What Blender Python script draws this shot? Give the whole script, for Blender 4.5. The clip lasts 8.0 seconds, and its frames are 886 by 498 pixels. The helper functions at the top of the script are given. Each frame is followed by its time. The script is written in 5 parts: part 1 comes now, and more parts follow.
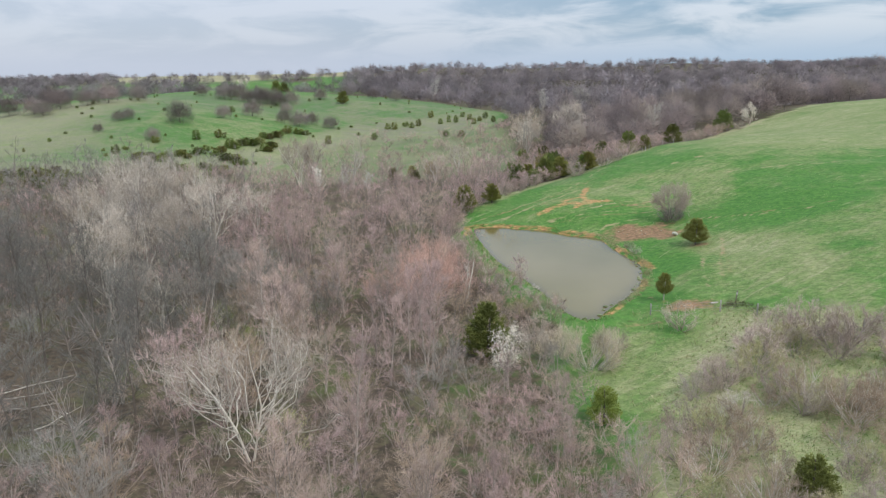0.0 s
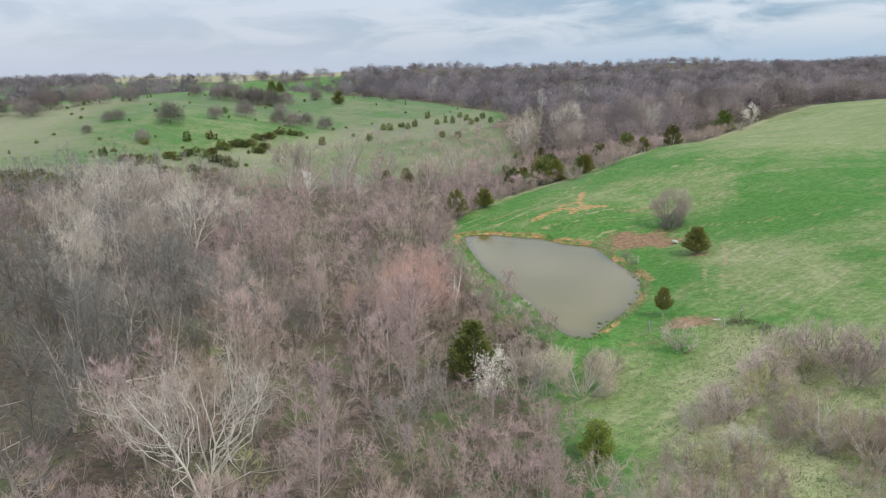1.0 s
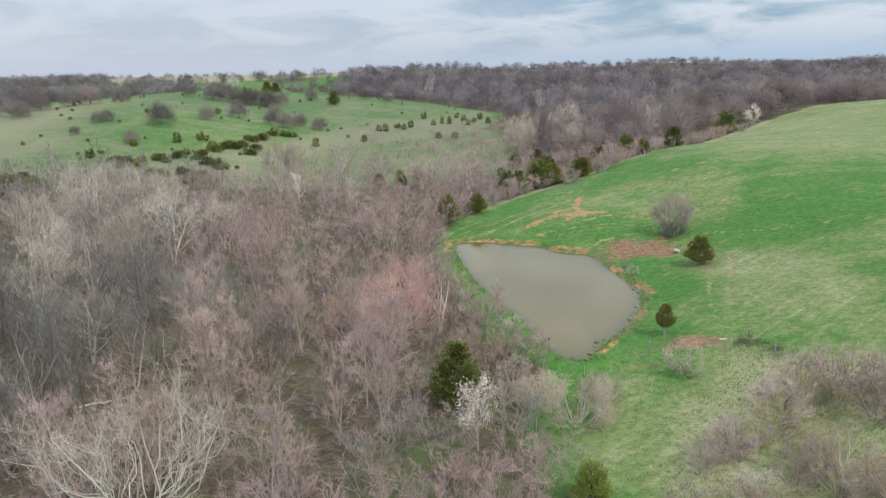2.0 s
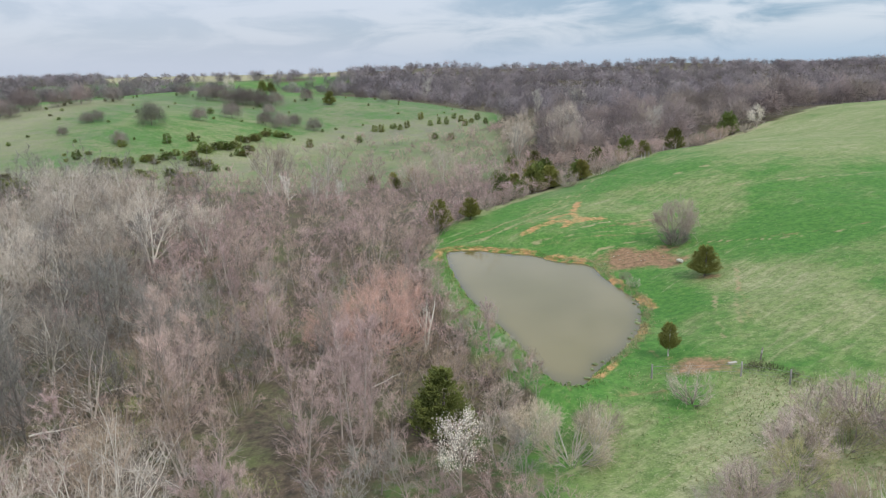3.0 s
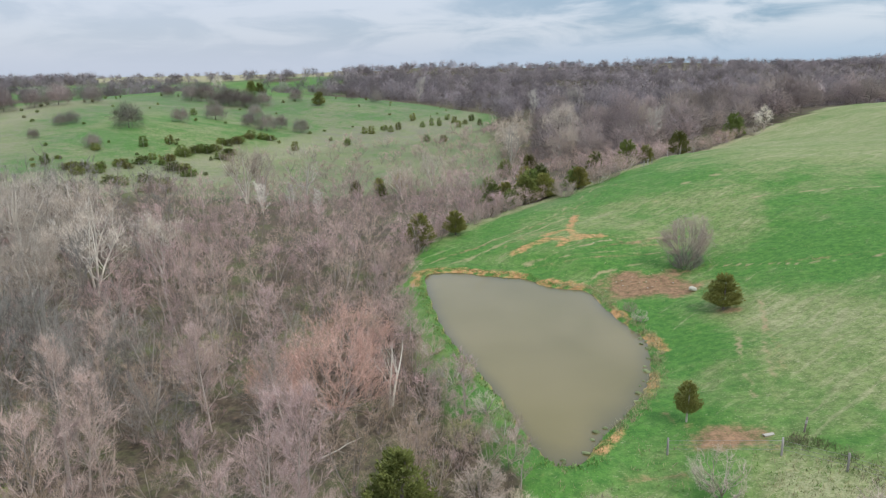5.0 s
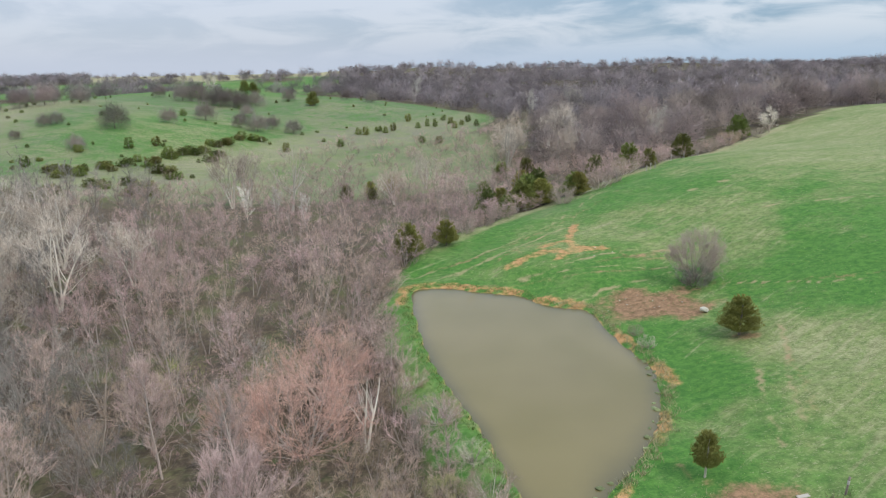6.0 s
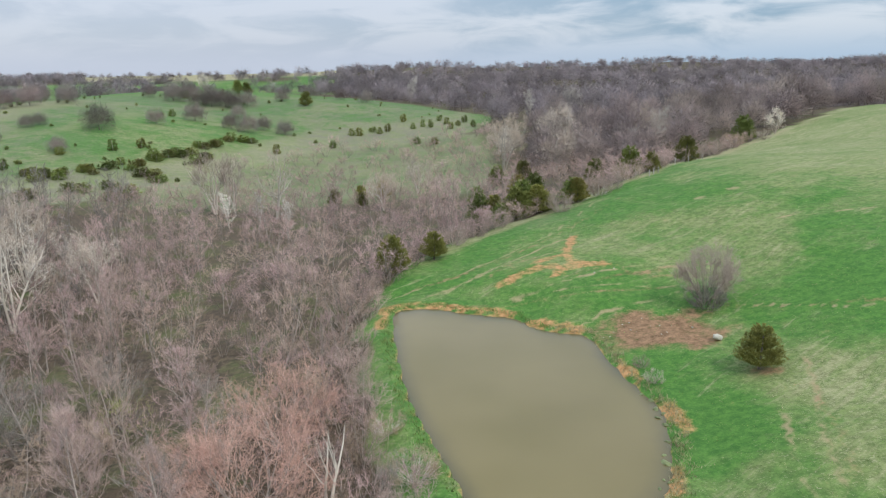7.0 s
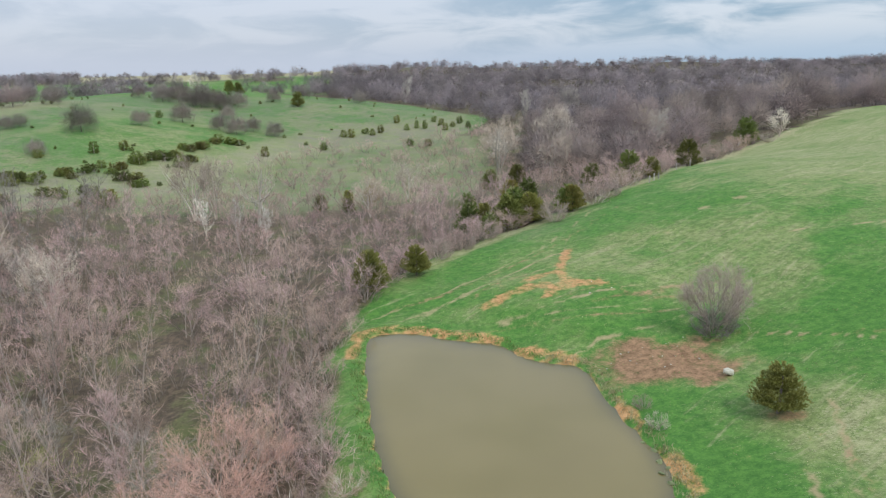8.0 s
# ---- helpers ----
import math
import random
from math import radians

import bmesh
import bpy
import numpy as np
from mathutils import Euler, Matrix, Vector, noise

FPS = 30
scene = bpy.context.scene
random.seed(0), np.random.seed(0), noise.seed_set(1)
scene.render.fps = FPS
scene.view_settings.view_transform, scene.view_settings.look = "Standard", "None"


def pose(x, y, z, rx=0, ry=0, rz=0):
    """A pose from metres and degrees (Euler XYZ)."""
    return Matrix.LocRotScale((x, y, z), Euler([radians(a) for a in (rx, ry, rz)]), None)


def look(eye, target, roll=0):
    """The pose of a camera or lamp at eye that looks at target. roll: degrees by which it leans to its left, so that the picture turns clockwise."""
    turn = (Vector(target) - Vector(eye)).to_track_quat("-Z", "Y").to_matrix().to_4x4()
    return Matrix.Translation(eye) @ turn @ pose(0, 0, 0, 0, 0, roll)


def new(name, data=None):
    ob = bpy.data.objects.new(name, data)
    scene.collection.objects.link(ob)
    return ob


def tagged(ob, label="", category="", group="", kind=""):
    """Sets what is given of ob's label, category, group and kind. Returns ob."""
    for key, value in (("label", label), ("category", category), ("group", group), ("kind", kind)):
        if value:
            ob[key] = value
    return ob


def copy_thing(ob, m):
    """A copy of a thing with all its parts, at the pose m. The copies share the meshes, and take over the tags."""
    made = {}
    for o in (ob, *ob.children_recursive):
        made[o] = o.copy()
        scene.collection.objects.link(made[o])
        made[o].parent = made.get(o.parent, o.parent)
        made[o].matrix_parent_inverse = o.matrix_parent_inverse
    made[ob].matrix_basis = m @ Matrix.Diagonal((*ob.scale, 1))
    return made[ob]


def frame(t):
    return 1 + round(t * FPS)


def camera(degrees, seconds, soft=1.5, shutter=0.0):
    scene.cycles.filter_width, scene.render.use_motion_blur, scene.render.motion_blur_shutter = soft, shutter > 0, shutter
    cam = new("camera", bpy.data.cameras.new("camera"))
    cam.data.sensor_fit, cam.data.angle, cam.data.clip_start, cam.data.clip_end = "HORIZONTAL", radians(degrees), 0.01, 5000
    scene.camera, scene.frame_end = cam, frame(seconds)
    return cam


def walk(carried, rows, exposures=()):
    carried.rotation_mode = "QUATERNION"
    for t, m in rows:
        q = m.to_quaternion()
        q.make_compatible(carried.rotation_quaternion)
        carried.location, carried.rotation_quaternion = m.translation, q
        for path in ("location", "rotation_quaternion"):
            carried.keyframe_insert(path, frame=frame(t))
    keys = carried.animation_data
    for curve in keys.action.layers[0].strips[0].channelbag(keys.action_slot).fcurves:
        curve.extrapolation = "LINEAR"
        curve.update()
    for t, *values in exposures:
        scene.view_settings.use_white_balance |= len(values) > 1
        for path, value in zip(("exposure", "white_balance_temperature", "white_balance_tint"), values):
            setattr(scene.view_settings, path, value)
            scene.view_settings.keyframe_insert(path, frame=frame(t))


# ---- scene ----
cam = camera(63.5, 8.0, 1.2)
METRES, EYE, TILT, LEAN, TURN = 62.0, 30.0, -14.0, 1.0, 0.0
ROWS = [
    (0.0, 0.0, 0.0, 0.0, 0.0, 0.0, -0.0),
    (0.5, 0.0165, 0.0489, 0.0125, 0.02, -0.0, 0.01),
    (1.0, 0.0324, 0.0986, 0.0247, 0.01, -0.01, 0.05),
    (1.5, 0.0468, 0.149, 0.0369, 0.0, -0.01, 0.08),
    (3.0, 0.0855, 0.3048, 0.0715, -0.06, 0.0, 0.06),
    (3.5, 0.0974, 0.3586, 0.0842, -0.07, 0.0, 0.03),
    (4.0, 0.1084, 0.4146, 0.0972, -0.12, -0.0, 0.05),
    (4.5, 0.1195, 0.473, 0.1108, -0.17, -0.0, 0.08),
    (6.0, 0.1531, 0.6688, 0.1564, -0.37, -0.01, 0.09),
    (6.5, 0.1663, 0.7401, 0.1733, -0.38, -0.03, 0.07),
    (7.0, 0.1826, 0.8115, 0.1911, -0.43, -0.05, 0.13),
    (7.5, 0.2, 0.8806, 0.2088, -0.51, -0.05, 0.16),
    (8.0, 0.2181, 0.9485, 0.2249, -0.55, -0.05, 0.17),
]
walk(cam, [(t, pose(0, 0, EYE, TILT, LEAN, TURN) @ pose(METRES * x, METRES * y, METRES * z, 90 + pitch, roll, yaw)) for t, x, y, z, yaw, pitch, roll in ROWS])

# ---- sky and sun: broken cloud over a pale horizon, a weak wide sun ----
SUN_HEIGHT, SUN_TURN = 50.0, 140.0
world = bpy.data.worlds.new("sky")
scene.world = world
world.use_nodes = True


class Nodes:
    """A short way to write a node tree."""

    def __init__(self, tree):
        self.tree = tree
        tree.nodes.clear()

    def add(self, kind, inputs=None, **settings):
        node = self.tree.nodes.new(kind)
        for key, value in settings.items():
            setattr(node, key, value)
        for key, value in (inputs or {}).items():
            self.put(node.inputs[key], value)
        return node

    def put(self, socket, value):
        if isinstance(value, bpy.types.NodeSocket):
            self.tree.links.new(value, socket)
        elif isinstance(value, bpy.types.Node):
            self.tree.links.new(value.outputs[0], socket)
        else:
            socket.default_value = value

    def math(self, op, a, b=0.0, clamp=False):
        return self.add("ShaderNodeMath", {0: a, 1: b}, operation=op, use_clamp=clamp).outputs[0]

    def mix(self, fac, a, b, blend="MIX"):
        node = self.add("ShaderNodeMix", {0: fac, 6: a, 7: b}, data_type="RGBA", blend_type=blend)
        return node.outputs[2]

    def noise(self, vector, scale, detail=4.0, rough=0.55, distort=0.0):
        return self.add("ShaderNodeTexNoise", {"Vector": vector, "Scale": scale, "Detail": detail, "Roughness": rough, "Distortion": distort}).outputs[0]

    def ramp(self, fac, low, high):
        return self.add("ShaderNodeMapRange", {0: fac, 1: low, 2: high, 3: 0.0, 4: 1.0}, interpolation_type="SMOOTHSTEP").outputs[0]


def rgb(r, g, b):
    return (r, g, b, 1.0)


n = Nodes(world.node_tree)
way = n.add("ShaderNodeTexCoord").outputs["Generated"]
split = n.add("ShaderNodeSeparateXYZ", {0: way})
clear = n.add("ShaderNodeTexSky", sky_type="NISHITA", sun_disc=False, sun_elevation=radians(SUN_HEIGHT), sun_rotation=radians(SUN_TURN))
blue = n.mix(1.0, clear.outputs[0], rgb(0.11, 0.11, 0.11), "MULTIPLY")
streaks = n.add("ShaderNodeMapping", {0: way, "Location": (1.7, 0.4, 0.3), "Scale": (7.5, 7.5, 30.0)}).outputs[0]
rolls = n.noise(streaks, 1.0, 6.0, 0.55, 0.5)
bank = n.noise(streaks, 0.4, 3.0, 0.5, 0.3)
veil = n.mix(n.ramp(split.outputs[0], -0.3, 0.5), rgb(0.60, 0.67, 0.80), rgb(0.47, 0.62, 0.79))
shade = n.mix(n.ramp(split.outputs[0], -0.35, 0.45), rgb(0.53, 0.61, 0.745), rgb(0.27, 0.43, 0.59))
light = n.mix(n.ramp(split.outputs[0], -0.3, 0.5), rgb(0.68, 0.74, 0.86), rgb(0.76, 0.83, 0.93))
body = n.math("ADD", n.math("MULTIPLY", rolls, 0.62), n.math("MULTIPLY", bank, 0.38))
cloud = n.mix(n.ramp(body, 0.40, 0.57), shade, light)
sky = n.mix(0.86, blue, n.mix(0.85, veil, cloud))
sky = n.mix(n.math("MULTIPLY", n.ramp(split.outputs[2], 0.055, 0.004), 0.9), sky, veil)
gain = n.math("ADD", n.math("MULTIPLY", n.math("MAXIMUM", split.outputs[2], 0.0), 0.95), 0.9)
back = n.add("ShaderNodeBackground", {0: sky, 1: gain})
n.add("ShaderNodeOutputWorld", {0: back.outputs[0]})

sun = new("sun", bpy.data.lights.new("sun", "SUN"))
sun.data.energy, sun.data.angle, sun.data.color = 2.0, radians(10), (1.0, 0.95, 0.88)
sun.matrix_world = look((0, 0, 200), Vector((0, 0, 200)) - Vector((math.sin(radians(SUN_TURN)) * math.cos(radians(SUN_HEIGHT)), math.cos(radians(SUN_TURN)) * math.cos(radians(SUN_HEIGHT)), math.sin(radians(SUN_HEIGHT)))))


# ---- materials ----
def material(name, rough=0.9):
    m = bpy.data.materials.new(name)
    m.use_nodes = True
    n = Nodes(m.node_tree)
    shader = n.add("ShaderNodeBsdfPrincipled", {"Roughness": rough, "Specular IOR Level": 0.25})
    n.add("ShaderNodeOutputMaterial", {0: shader.outputs[0]})
    return m, n, shader


def plant_material(name, dark, light, third=None, tint=False, gloss=0.85, even=0.65, sheer=0.0):
    """Bark, twigs and needles: two or three colours, by the plant and by the single twig."""
    m, n, shader = material(name, gloss)
    if tint:
        own = n.add("ShaderNodeAttribute", attribute_name="tint").outputs["Fac"]
    else:
        own = n.add("ShaderNodeObjectInfo").outputs["Random"]
    single = n.add("ShaderNodeNewGeometry").outputs["Random Per Island"]
    place = n.add("ShaderNodeTexCoord").outputs["Object"]
    grain = n.noise(place, 3.0, 3.0)
    both = n.math("ADD", n.math("MULTIPLY", single, even), n.math("MULTIPLY", grain, 1.0 - even))
    colour = n.mix(both, rgb(*dark), rgb(*light))
    if third:
        colour = n.mix(n.ramp(own, 0.25, 0.9), colour, n.mix(both, rgb(*[0.6 * c for c in third]), rgb(*third)))
    value = n.math("ADD", n.math("MULTIPLY", n.math("FRACT", n.math("MULTIPLY", own, 7.3)), 0.8 if sheer > 0.4 else 0.6), 0.62 if sheer > 0.4 else 0.7)
    colour = n.mix(1.0, colour, n.add("ShaderNodeCombineXYZ", {0: value, 1: value, 2: value}).outputs[0], "MULTIPLY")
    n.put(shader.inputs["Base Color"], colour)
    if sheer:
        through_it = n.add("ShaderNodeBsdfTranslucent", {"Color": colour})
        both_sides = n.add("ShaderNodeMixShader", {0: sheer, 1: shader.outputs[0], 2: through_it.outputs[0]})
        n.add("ShaderNodeOutputMaterial", {0: both_sides.outputs[0]}).is_active_output = True
    return m


BARK = plant_material("grey_bark", (0.22, 0.185, 0.16), (0.48, 0.415, 0.36))
PALE_BARK = plant_material("pale_bark", (0.41, 0.375, 0.315), (0.67, 0.62, 0.535))
TWIG_MAUVE = plant_material("mauve_twigs", (0.29, 0.21, 0.195), (0.70, 0.53, 0.49), (0.64, 0.50, 0.42), sheer=0.2)
TWIG_GREY = plant_material("grey_twigs", (0.13, 0.122, 0.108), (0.47, 0.44, 0.39), (0.44, 0.40, 0.35), sheer=0.2)
TWIG_DIM = plant_material("dim_grey_twigs", (0.085, 0.083, 0.072), (0.34, 0.325, 0.285), (0.30, 0.285, 0.25), sheer=0.2)
GREY_WOODS = plant_material("grey_woods_twigs", (0.15, 0.14, 0.125), (0.50, 0.465, 0.42), (0.42, 0.36, 0.32), tint=True, sheer=0.3)
TWIG_WHITE = plant_material("whitish_twigs", (0.56, 0.52, 0.46), (0.86, 0.81, 0.74), sheer=0.2)
TWIG_STRAW = plant_material("straw_twigs", (0.40, 0.33, 0.245), (0.74, 0.63, 0.48), sheer=0.2)
TWIG_TAN = plant_material("tan_twigs", (0.25, 0.185, 0.135), (0.61, 0.48, 0.355), (0.52, 0.415, 0.33), sheer=0.2)
TWIG_RED = plant_material("red_twigs", (0.38, 0.24, 0.19), (0.72, 0.49, 0.40), sheer=0.25)
TWIG_OLIVE = plant_material("olive_twigs", (0.32, 0.30, 0.14), (0.56, 0.54, 0.27), (0.50, 0.46, 0.26))
WOODS = plant_material("woods_twigs", (0.34, 0.24, 0.225), (0.78, 0.565, 0.53), (0.64, 0.49, 0.40), tint=True, sheer=0.35)
BUSH_MAUVE = plant_material("bush_twigs", (0.32, 0.25, 0.215), (0.60, 0.48, 0.42), (0.55, 0.45, 0.37))
TWIG_LONE = plant_material("brown_twigs", (0.38, 0.30, 0.26), (0.70, 0.57, 0.49))
TWIG_FIELD = plant_material("greyish_mauve_twigs", (0.42, 0.335, 0.31), (0.70, 0.57, 0.54), (0.58, 0.51, 0.46), even=0.1, sheer=0.45)
BUSH_GREY = plant_material("grey_bush_twigs", (0.36, 0.31, 0.255), (0.70, 0.62, 0.52), (0.62, 0.52, 0.42))
FAR_WOODS = plant_material("far_woods_twigs", (0.40, 0.345, 0.36), (0.68, 0.59, 0.615), (0.66, 0.58, 0.57), tint=True, even=0.08, sheer=0.5)
CREEK_WOODS = plant_material("creekside_twigs", (0.42, 0.335, 0.325), (0.76, 0.63, 0.60), (0.76, 0.64, 0.56), tint=True, even=0.1, sheer=0.5)
NEEDLES = plant_material("cedar_needles", (0.072, 0.11, 0.03), (0.235, 0.295, 0.075), (0.23, 0.235, 0.066))
NEEDLES_FRESH = plant_material("fresh_needles", (0.11, 0.15, 0.03), (0.33, 0.39, 0.085), (0.34, 0.37, 0.09))
NEEDLES_DULL = plant_material("dull_needles", (0.07, 0.09, 0.03), (0.20, 0.22, 0.07), (0.19, 0.17, 0.06))
NEEDLES_OLIVE = plant_material("olive_needles", (0.135, 0.14, 0.036), (0.35, 0.345, 0.095), (0.35, 0.31, 0.09))
DARK_BARK = plant_material("dark_bark", (0.11, 0.09, 0.075), (0.24, 0.205, 0.175))
PETALS = plant_material("white_petals", (0.60, 0.53, 0.43), (0.84, 0.78, 0.67))
LEAVES = plant_material("young_leaves", (0.12, 0.17, 0.03), (0.24, 0.30, 0.06))
DRY = plant_material("dry_grass", (0.25, 0.235, 0.12), (0.48, 0.45, 0.255), tint=True)
WOOD = plant_material("weathered_wood", (0.30, 0.28, 0.26), (0.46, 0.43, 0.40))


def ground_material():
    m, n, shader = material("pasture_ground", 0.95)
    place = n.add("ShaderNodeNewGeometry").outputs["Position"]

    def cover(name):
        return n.add("ShaderNodeAttribute", attribute_name=name).outputs["Fac"]

    wide, mid, patch, fine, grain = (n.noise(place, s, 5.0, 0.62, d) for s, d in ((0.028, 0.5), (0.13, 0.3), (0.45, 0.2), (1.3, 0.0), (5.0, 0.0)))
    tufts = n.math("ADD", n.math("MULTIPLY", fine, 0.6), n.math("MULTIPLY", grain, 0.4))
    lush = n.mix(n.ramp(tufts, 0.34, 0.66), rgb(0.044, 0.130, 0.024), rgb(0.098, 0.232, 0.043))
    worn = n.mix(n.ramp(tufts, 0.34, 0.66), rgb(0.115, 0.16, 0.052), rgb(0.225, 0.285, 0.10))
    straw = n.mix(n.ramp(tufts, 0.34, 0.66), rgb(0.21, 0.195, 0.10), rgb(0.45, 0.41, 0.25))
    dryness = n.math("ADD", n.math("ADD", n.math("MULTIPLY", wide, 0.55), n.math("ADD", n.math("MULTIPLY", mid, 0.35), n.math("MULTIPLY", patch, 0.2))), cover("dry"))
    grass = n.mix(n.ramp(dryness, 0.49, 0.69), lush, worn)
    streak = n.noise(n.add("ShaderNodeMapping", {0: place, "Scale": (9.0, 1.1, 3.0), "Rotation": (0, 0, 0.62)}, vector_type="TEXTURE").outputs[0], 1.0, 5.0, 0.66, 0.7)
    grass = n.mix(n.math("MULTIPLY", n.ramp(n.math("ADD", streak, n.math("MULTIPLY", n.math("SUBTRACT", dryness, 0.55), 0.7)), 0.54, 0.78), 0.5), grass, straw)
    fleck = n.noise(n.add("ShaderNodeMapping", {0: place, "Scale": (2.6, 5.2, 2.6), "Rotation": (0, 0, 0.7)}).outputs[0], 1.0, 3.0, 0.7, 1.2)
    grass = n.mix(n.math("MULTIPLY", n.ramp(n.math("ADD", fleck, n.math("MULTIPLY", n.math("SUBTRACT", dryness, 0.6), 0.5)), 0.56, 0.70), 0.55), grass, rgb(0.42, 0.41, 0.24))
    grass = n.mix(n.ramp(dryness, 0.88, 1.08), grass, straw)
    grass = n.mix(n.math("MULTIPLY", n.ramp(n.math("ADD", cover("trail"), n.math("MULTIPLY", n.math("SUBTRACT", tufts, 0.5), 1.2)), 0.25, 0.8), 0.85), grass, n.mix(tufts, rgb(0.20, 0.16, 0.075), rgb(0.48, 0.39, 0.23)))
    grass = n.mix(n.math("MULTIPLY", cover("thatch"), n.ramp(n.math("ADD", n.math("MULTIPLY", mid, 0.6), n.math("MULTIPLY", patch, 0.4)), 0.25, 0.7)), grass, n.mix(grain, rgb(0.13, 0.118, 0.095), rgb(0.235, 0.215, 0.175)))
    litter = n.mix(n.ramp(fine, 0.3, 0.7), rgb(0.05, 0.039, 0.028), rgb(0.145, 0.108, 0.073))
    litter = n.mix(n.ramp(grain, 0.48, 0.8), litter, rgb(0.19, 0.15, 0.11))
    litter = n.mix(n.math("MULTIPLY", n.ramp(n.math("ADD", n.noise(place, 0.11, 5.0, 0.65), n.math("MULTIPLY", n.math("SUBTRACT", tufts, 0.5), 0.5)), 0.46, 0.70), 0.65), litter, n.mix(grain, rgb(0.06, 0.09, 0.022), rgb(0.17, 0.20, 0.07)))
    earth = n.mix(n.ramp(tufts, 0.34, 0.66), rgb(0.14, 0.078, 0.045), rgb(0.37, 0.215, 0.13))
    clay = n.mix(n.ramp(tufts, 0.34, 0.66), rgb(0.36, 0.165, 0.068), rgb(0.62, 0.335, 0.165))
    edge = n.math("MULTIPLY", n.math("SUBTRACT", n.math("ADD", n.math("MULTIPLY", patch, 0.5), n.math("MULTIPLY", tufts, 0.5)), 0.5), 2.6)
    colour = n.mix(n.ramp(n.math("ADD", cover("wooded"), n.math("MULTIPLY", edge, 0.7)), 0.5, 0.95), grass, litter)
    colour = n.mix(n.math("MULTIPLY", n.ramp(n.math("ADD", cover("bare"), edge), 0.2, 0.9), 0.92), colour, earth)
    colour = n.mix(n.math("MULTIPLY", n.ramp(n.math("ADD", cover("clay"), edge), 0.25, 0.85), 0.85), colour, clay)
    n.put(shader.inputs["Base Color"], colour)
    high = n.math("ADD", n.math("MULTIPLY", fine, 0.6), n.math("MULTIPLY", grain, 0.3))
    n.put(shader.inputs["Normal"], n.add("ShaderNodeBump", {"Strength": 0.3, "Distance": 0.3, "Height": high}).outputs[0])
    return m


def water_material():
    m, n, shader = material("muddy_water", 0.04)
    place = n.add("ShaderNodeNewGeometry").outputs["Position"]
    # darker band along the shore: mirrored banks and sky put into the base colour
    mirror_fade = n.math("ADD", n.add("ShaderNodeAttribute", attribute_name="mirror_fade").outputs["Fac"], n.math("MULTIPLY", n.math("SUBTRACT", n.noise(place, 0.16, 4.0), 0.5), 0.7))
    muddy = n.mix(n.noise(place, 0.06, 3.0), rgb(0.158, 0.128, 0.048), rgb(0.215, 0.176, 0.069))
    n.put(shader.inputs["Base Color"], n.mix(n.ramp(mirror_fade, -0.25, 0.9), rgb(0.098, 0.088, 0.042), muddy))
    shader.inputs["Specular IOR Level"].default_value = 0.4
    ripple = n.noise(place, 3.0, 3.0)
    n.put(shader.inputs["Normal"], n.add("ShaderNodeBump", {"Strength": 0.08, "Distance": 0.04, "Height": ripple}).outputs[0])
    return m


GROUND, WATER = ground_material(), water_material()


# ---- the lie of the land: the pond's level is 0 ----
def smooth(t):
    t = np.clip(t, 0.0, 1.0)
    return t * t * (3 - 2 * t)


# x, y, width and height of each swell and hollow
EAST_HILLS = [(90, 170, 60, -3.04), (160, 240, 70, -2.44), (60, 140, 25, 2.68), (200, 150, 90, 19.52), (50, 75, 30, 2.01), (30, 140, 16, -1.76), (130, 300, 45, 2.72),
              (70, 200, 30, 6.51), (38, 112, 14, -2.07), (20, 70, 20, -1.91), (60, 320, 60, -4.58), (20, 115, 20, 1.81), (10, 160, 20, 4.15), (240, 300, 80, 12.4),
              (100, 430, 70, 5.23), (110, 110, 50, 2.74), (20, 500, 50, -5.02), (57, 170, 18, 2.04), (42, 130, 9, -0.76), (28, 142, 9, 1.9)]
WEST_HILLS = [(-120, 350, 45, 8.38), (-80, 480, 60, -2.1), (-160, 560, 90, 13.88), (-30, 500, 50, 10.64), (-240, 400, 70, 2.1), (-25, 220, 60, -4.16), (-40, 110, 60, -6.62),
              (-60, 300, 50, -7.89), (-190, 420, 50, 8.94), (0, 400, 70, -7.05), (-120, 240, 60, -0.98)]
SHORE = [(5.6, 135.8), (8, 137.2), (11, 136.8), (14.7, 134.9), (19.9, 133), (21.5, 130.2), (24, 128.1), (27, 127.1), (28, 124.2), (28.2, 120.5), (28.8, 116), (30, 110.5), (30.1, 107),
         (29, 101.8), (27.4, 97.4), (24.5, 92), (20.6, 86.7), (18.6, 83.3), (17, 82.8), (15.6, 84.2), (14.4, 88.5), (12.7, 96), (10.4, 103.5), (8, 112.5), (6.3, 124), (5.4, 132)]


def shore_line(step=4):
    """The shore as a closed smooth line."""
    p = np.array(SHORE, float)
    out = []
    for i in range(len(p)):
        a, b, c, d = p[i - 1], p[i], p[(i + 1) % len(p)], p[(i + 2) % len(p)]
        for k in range(step):
            t = k / step
            out.append(0.5 * (2 * b + (c - a) * t + (2 * a - 5 * b + 4 * c - d) * t * t + (3 * b - a - 3 * c + d) * t ** 3))
    return np.array(out)


SHORE_LINE = shore_line()


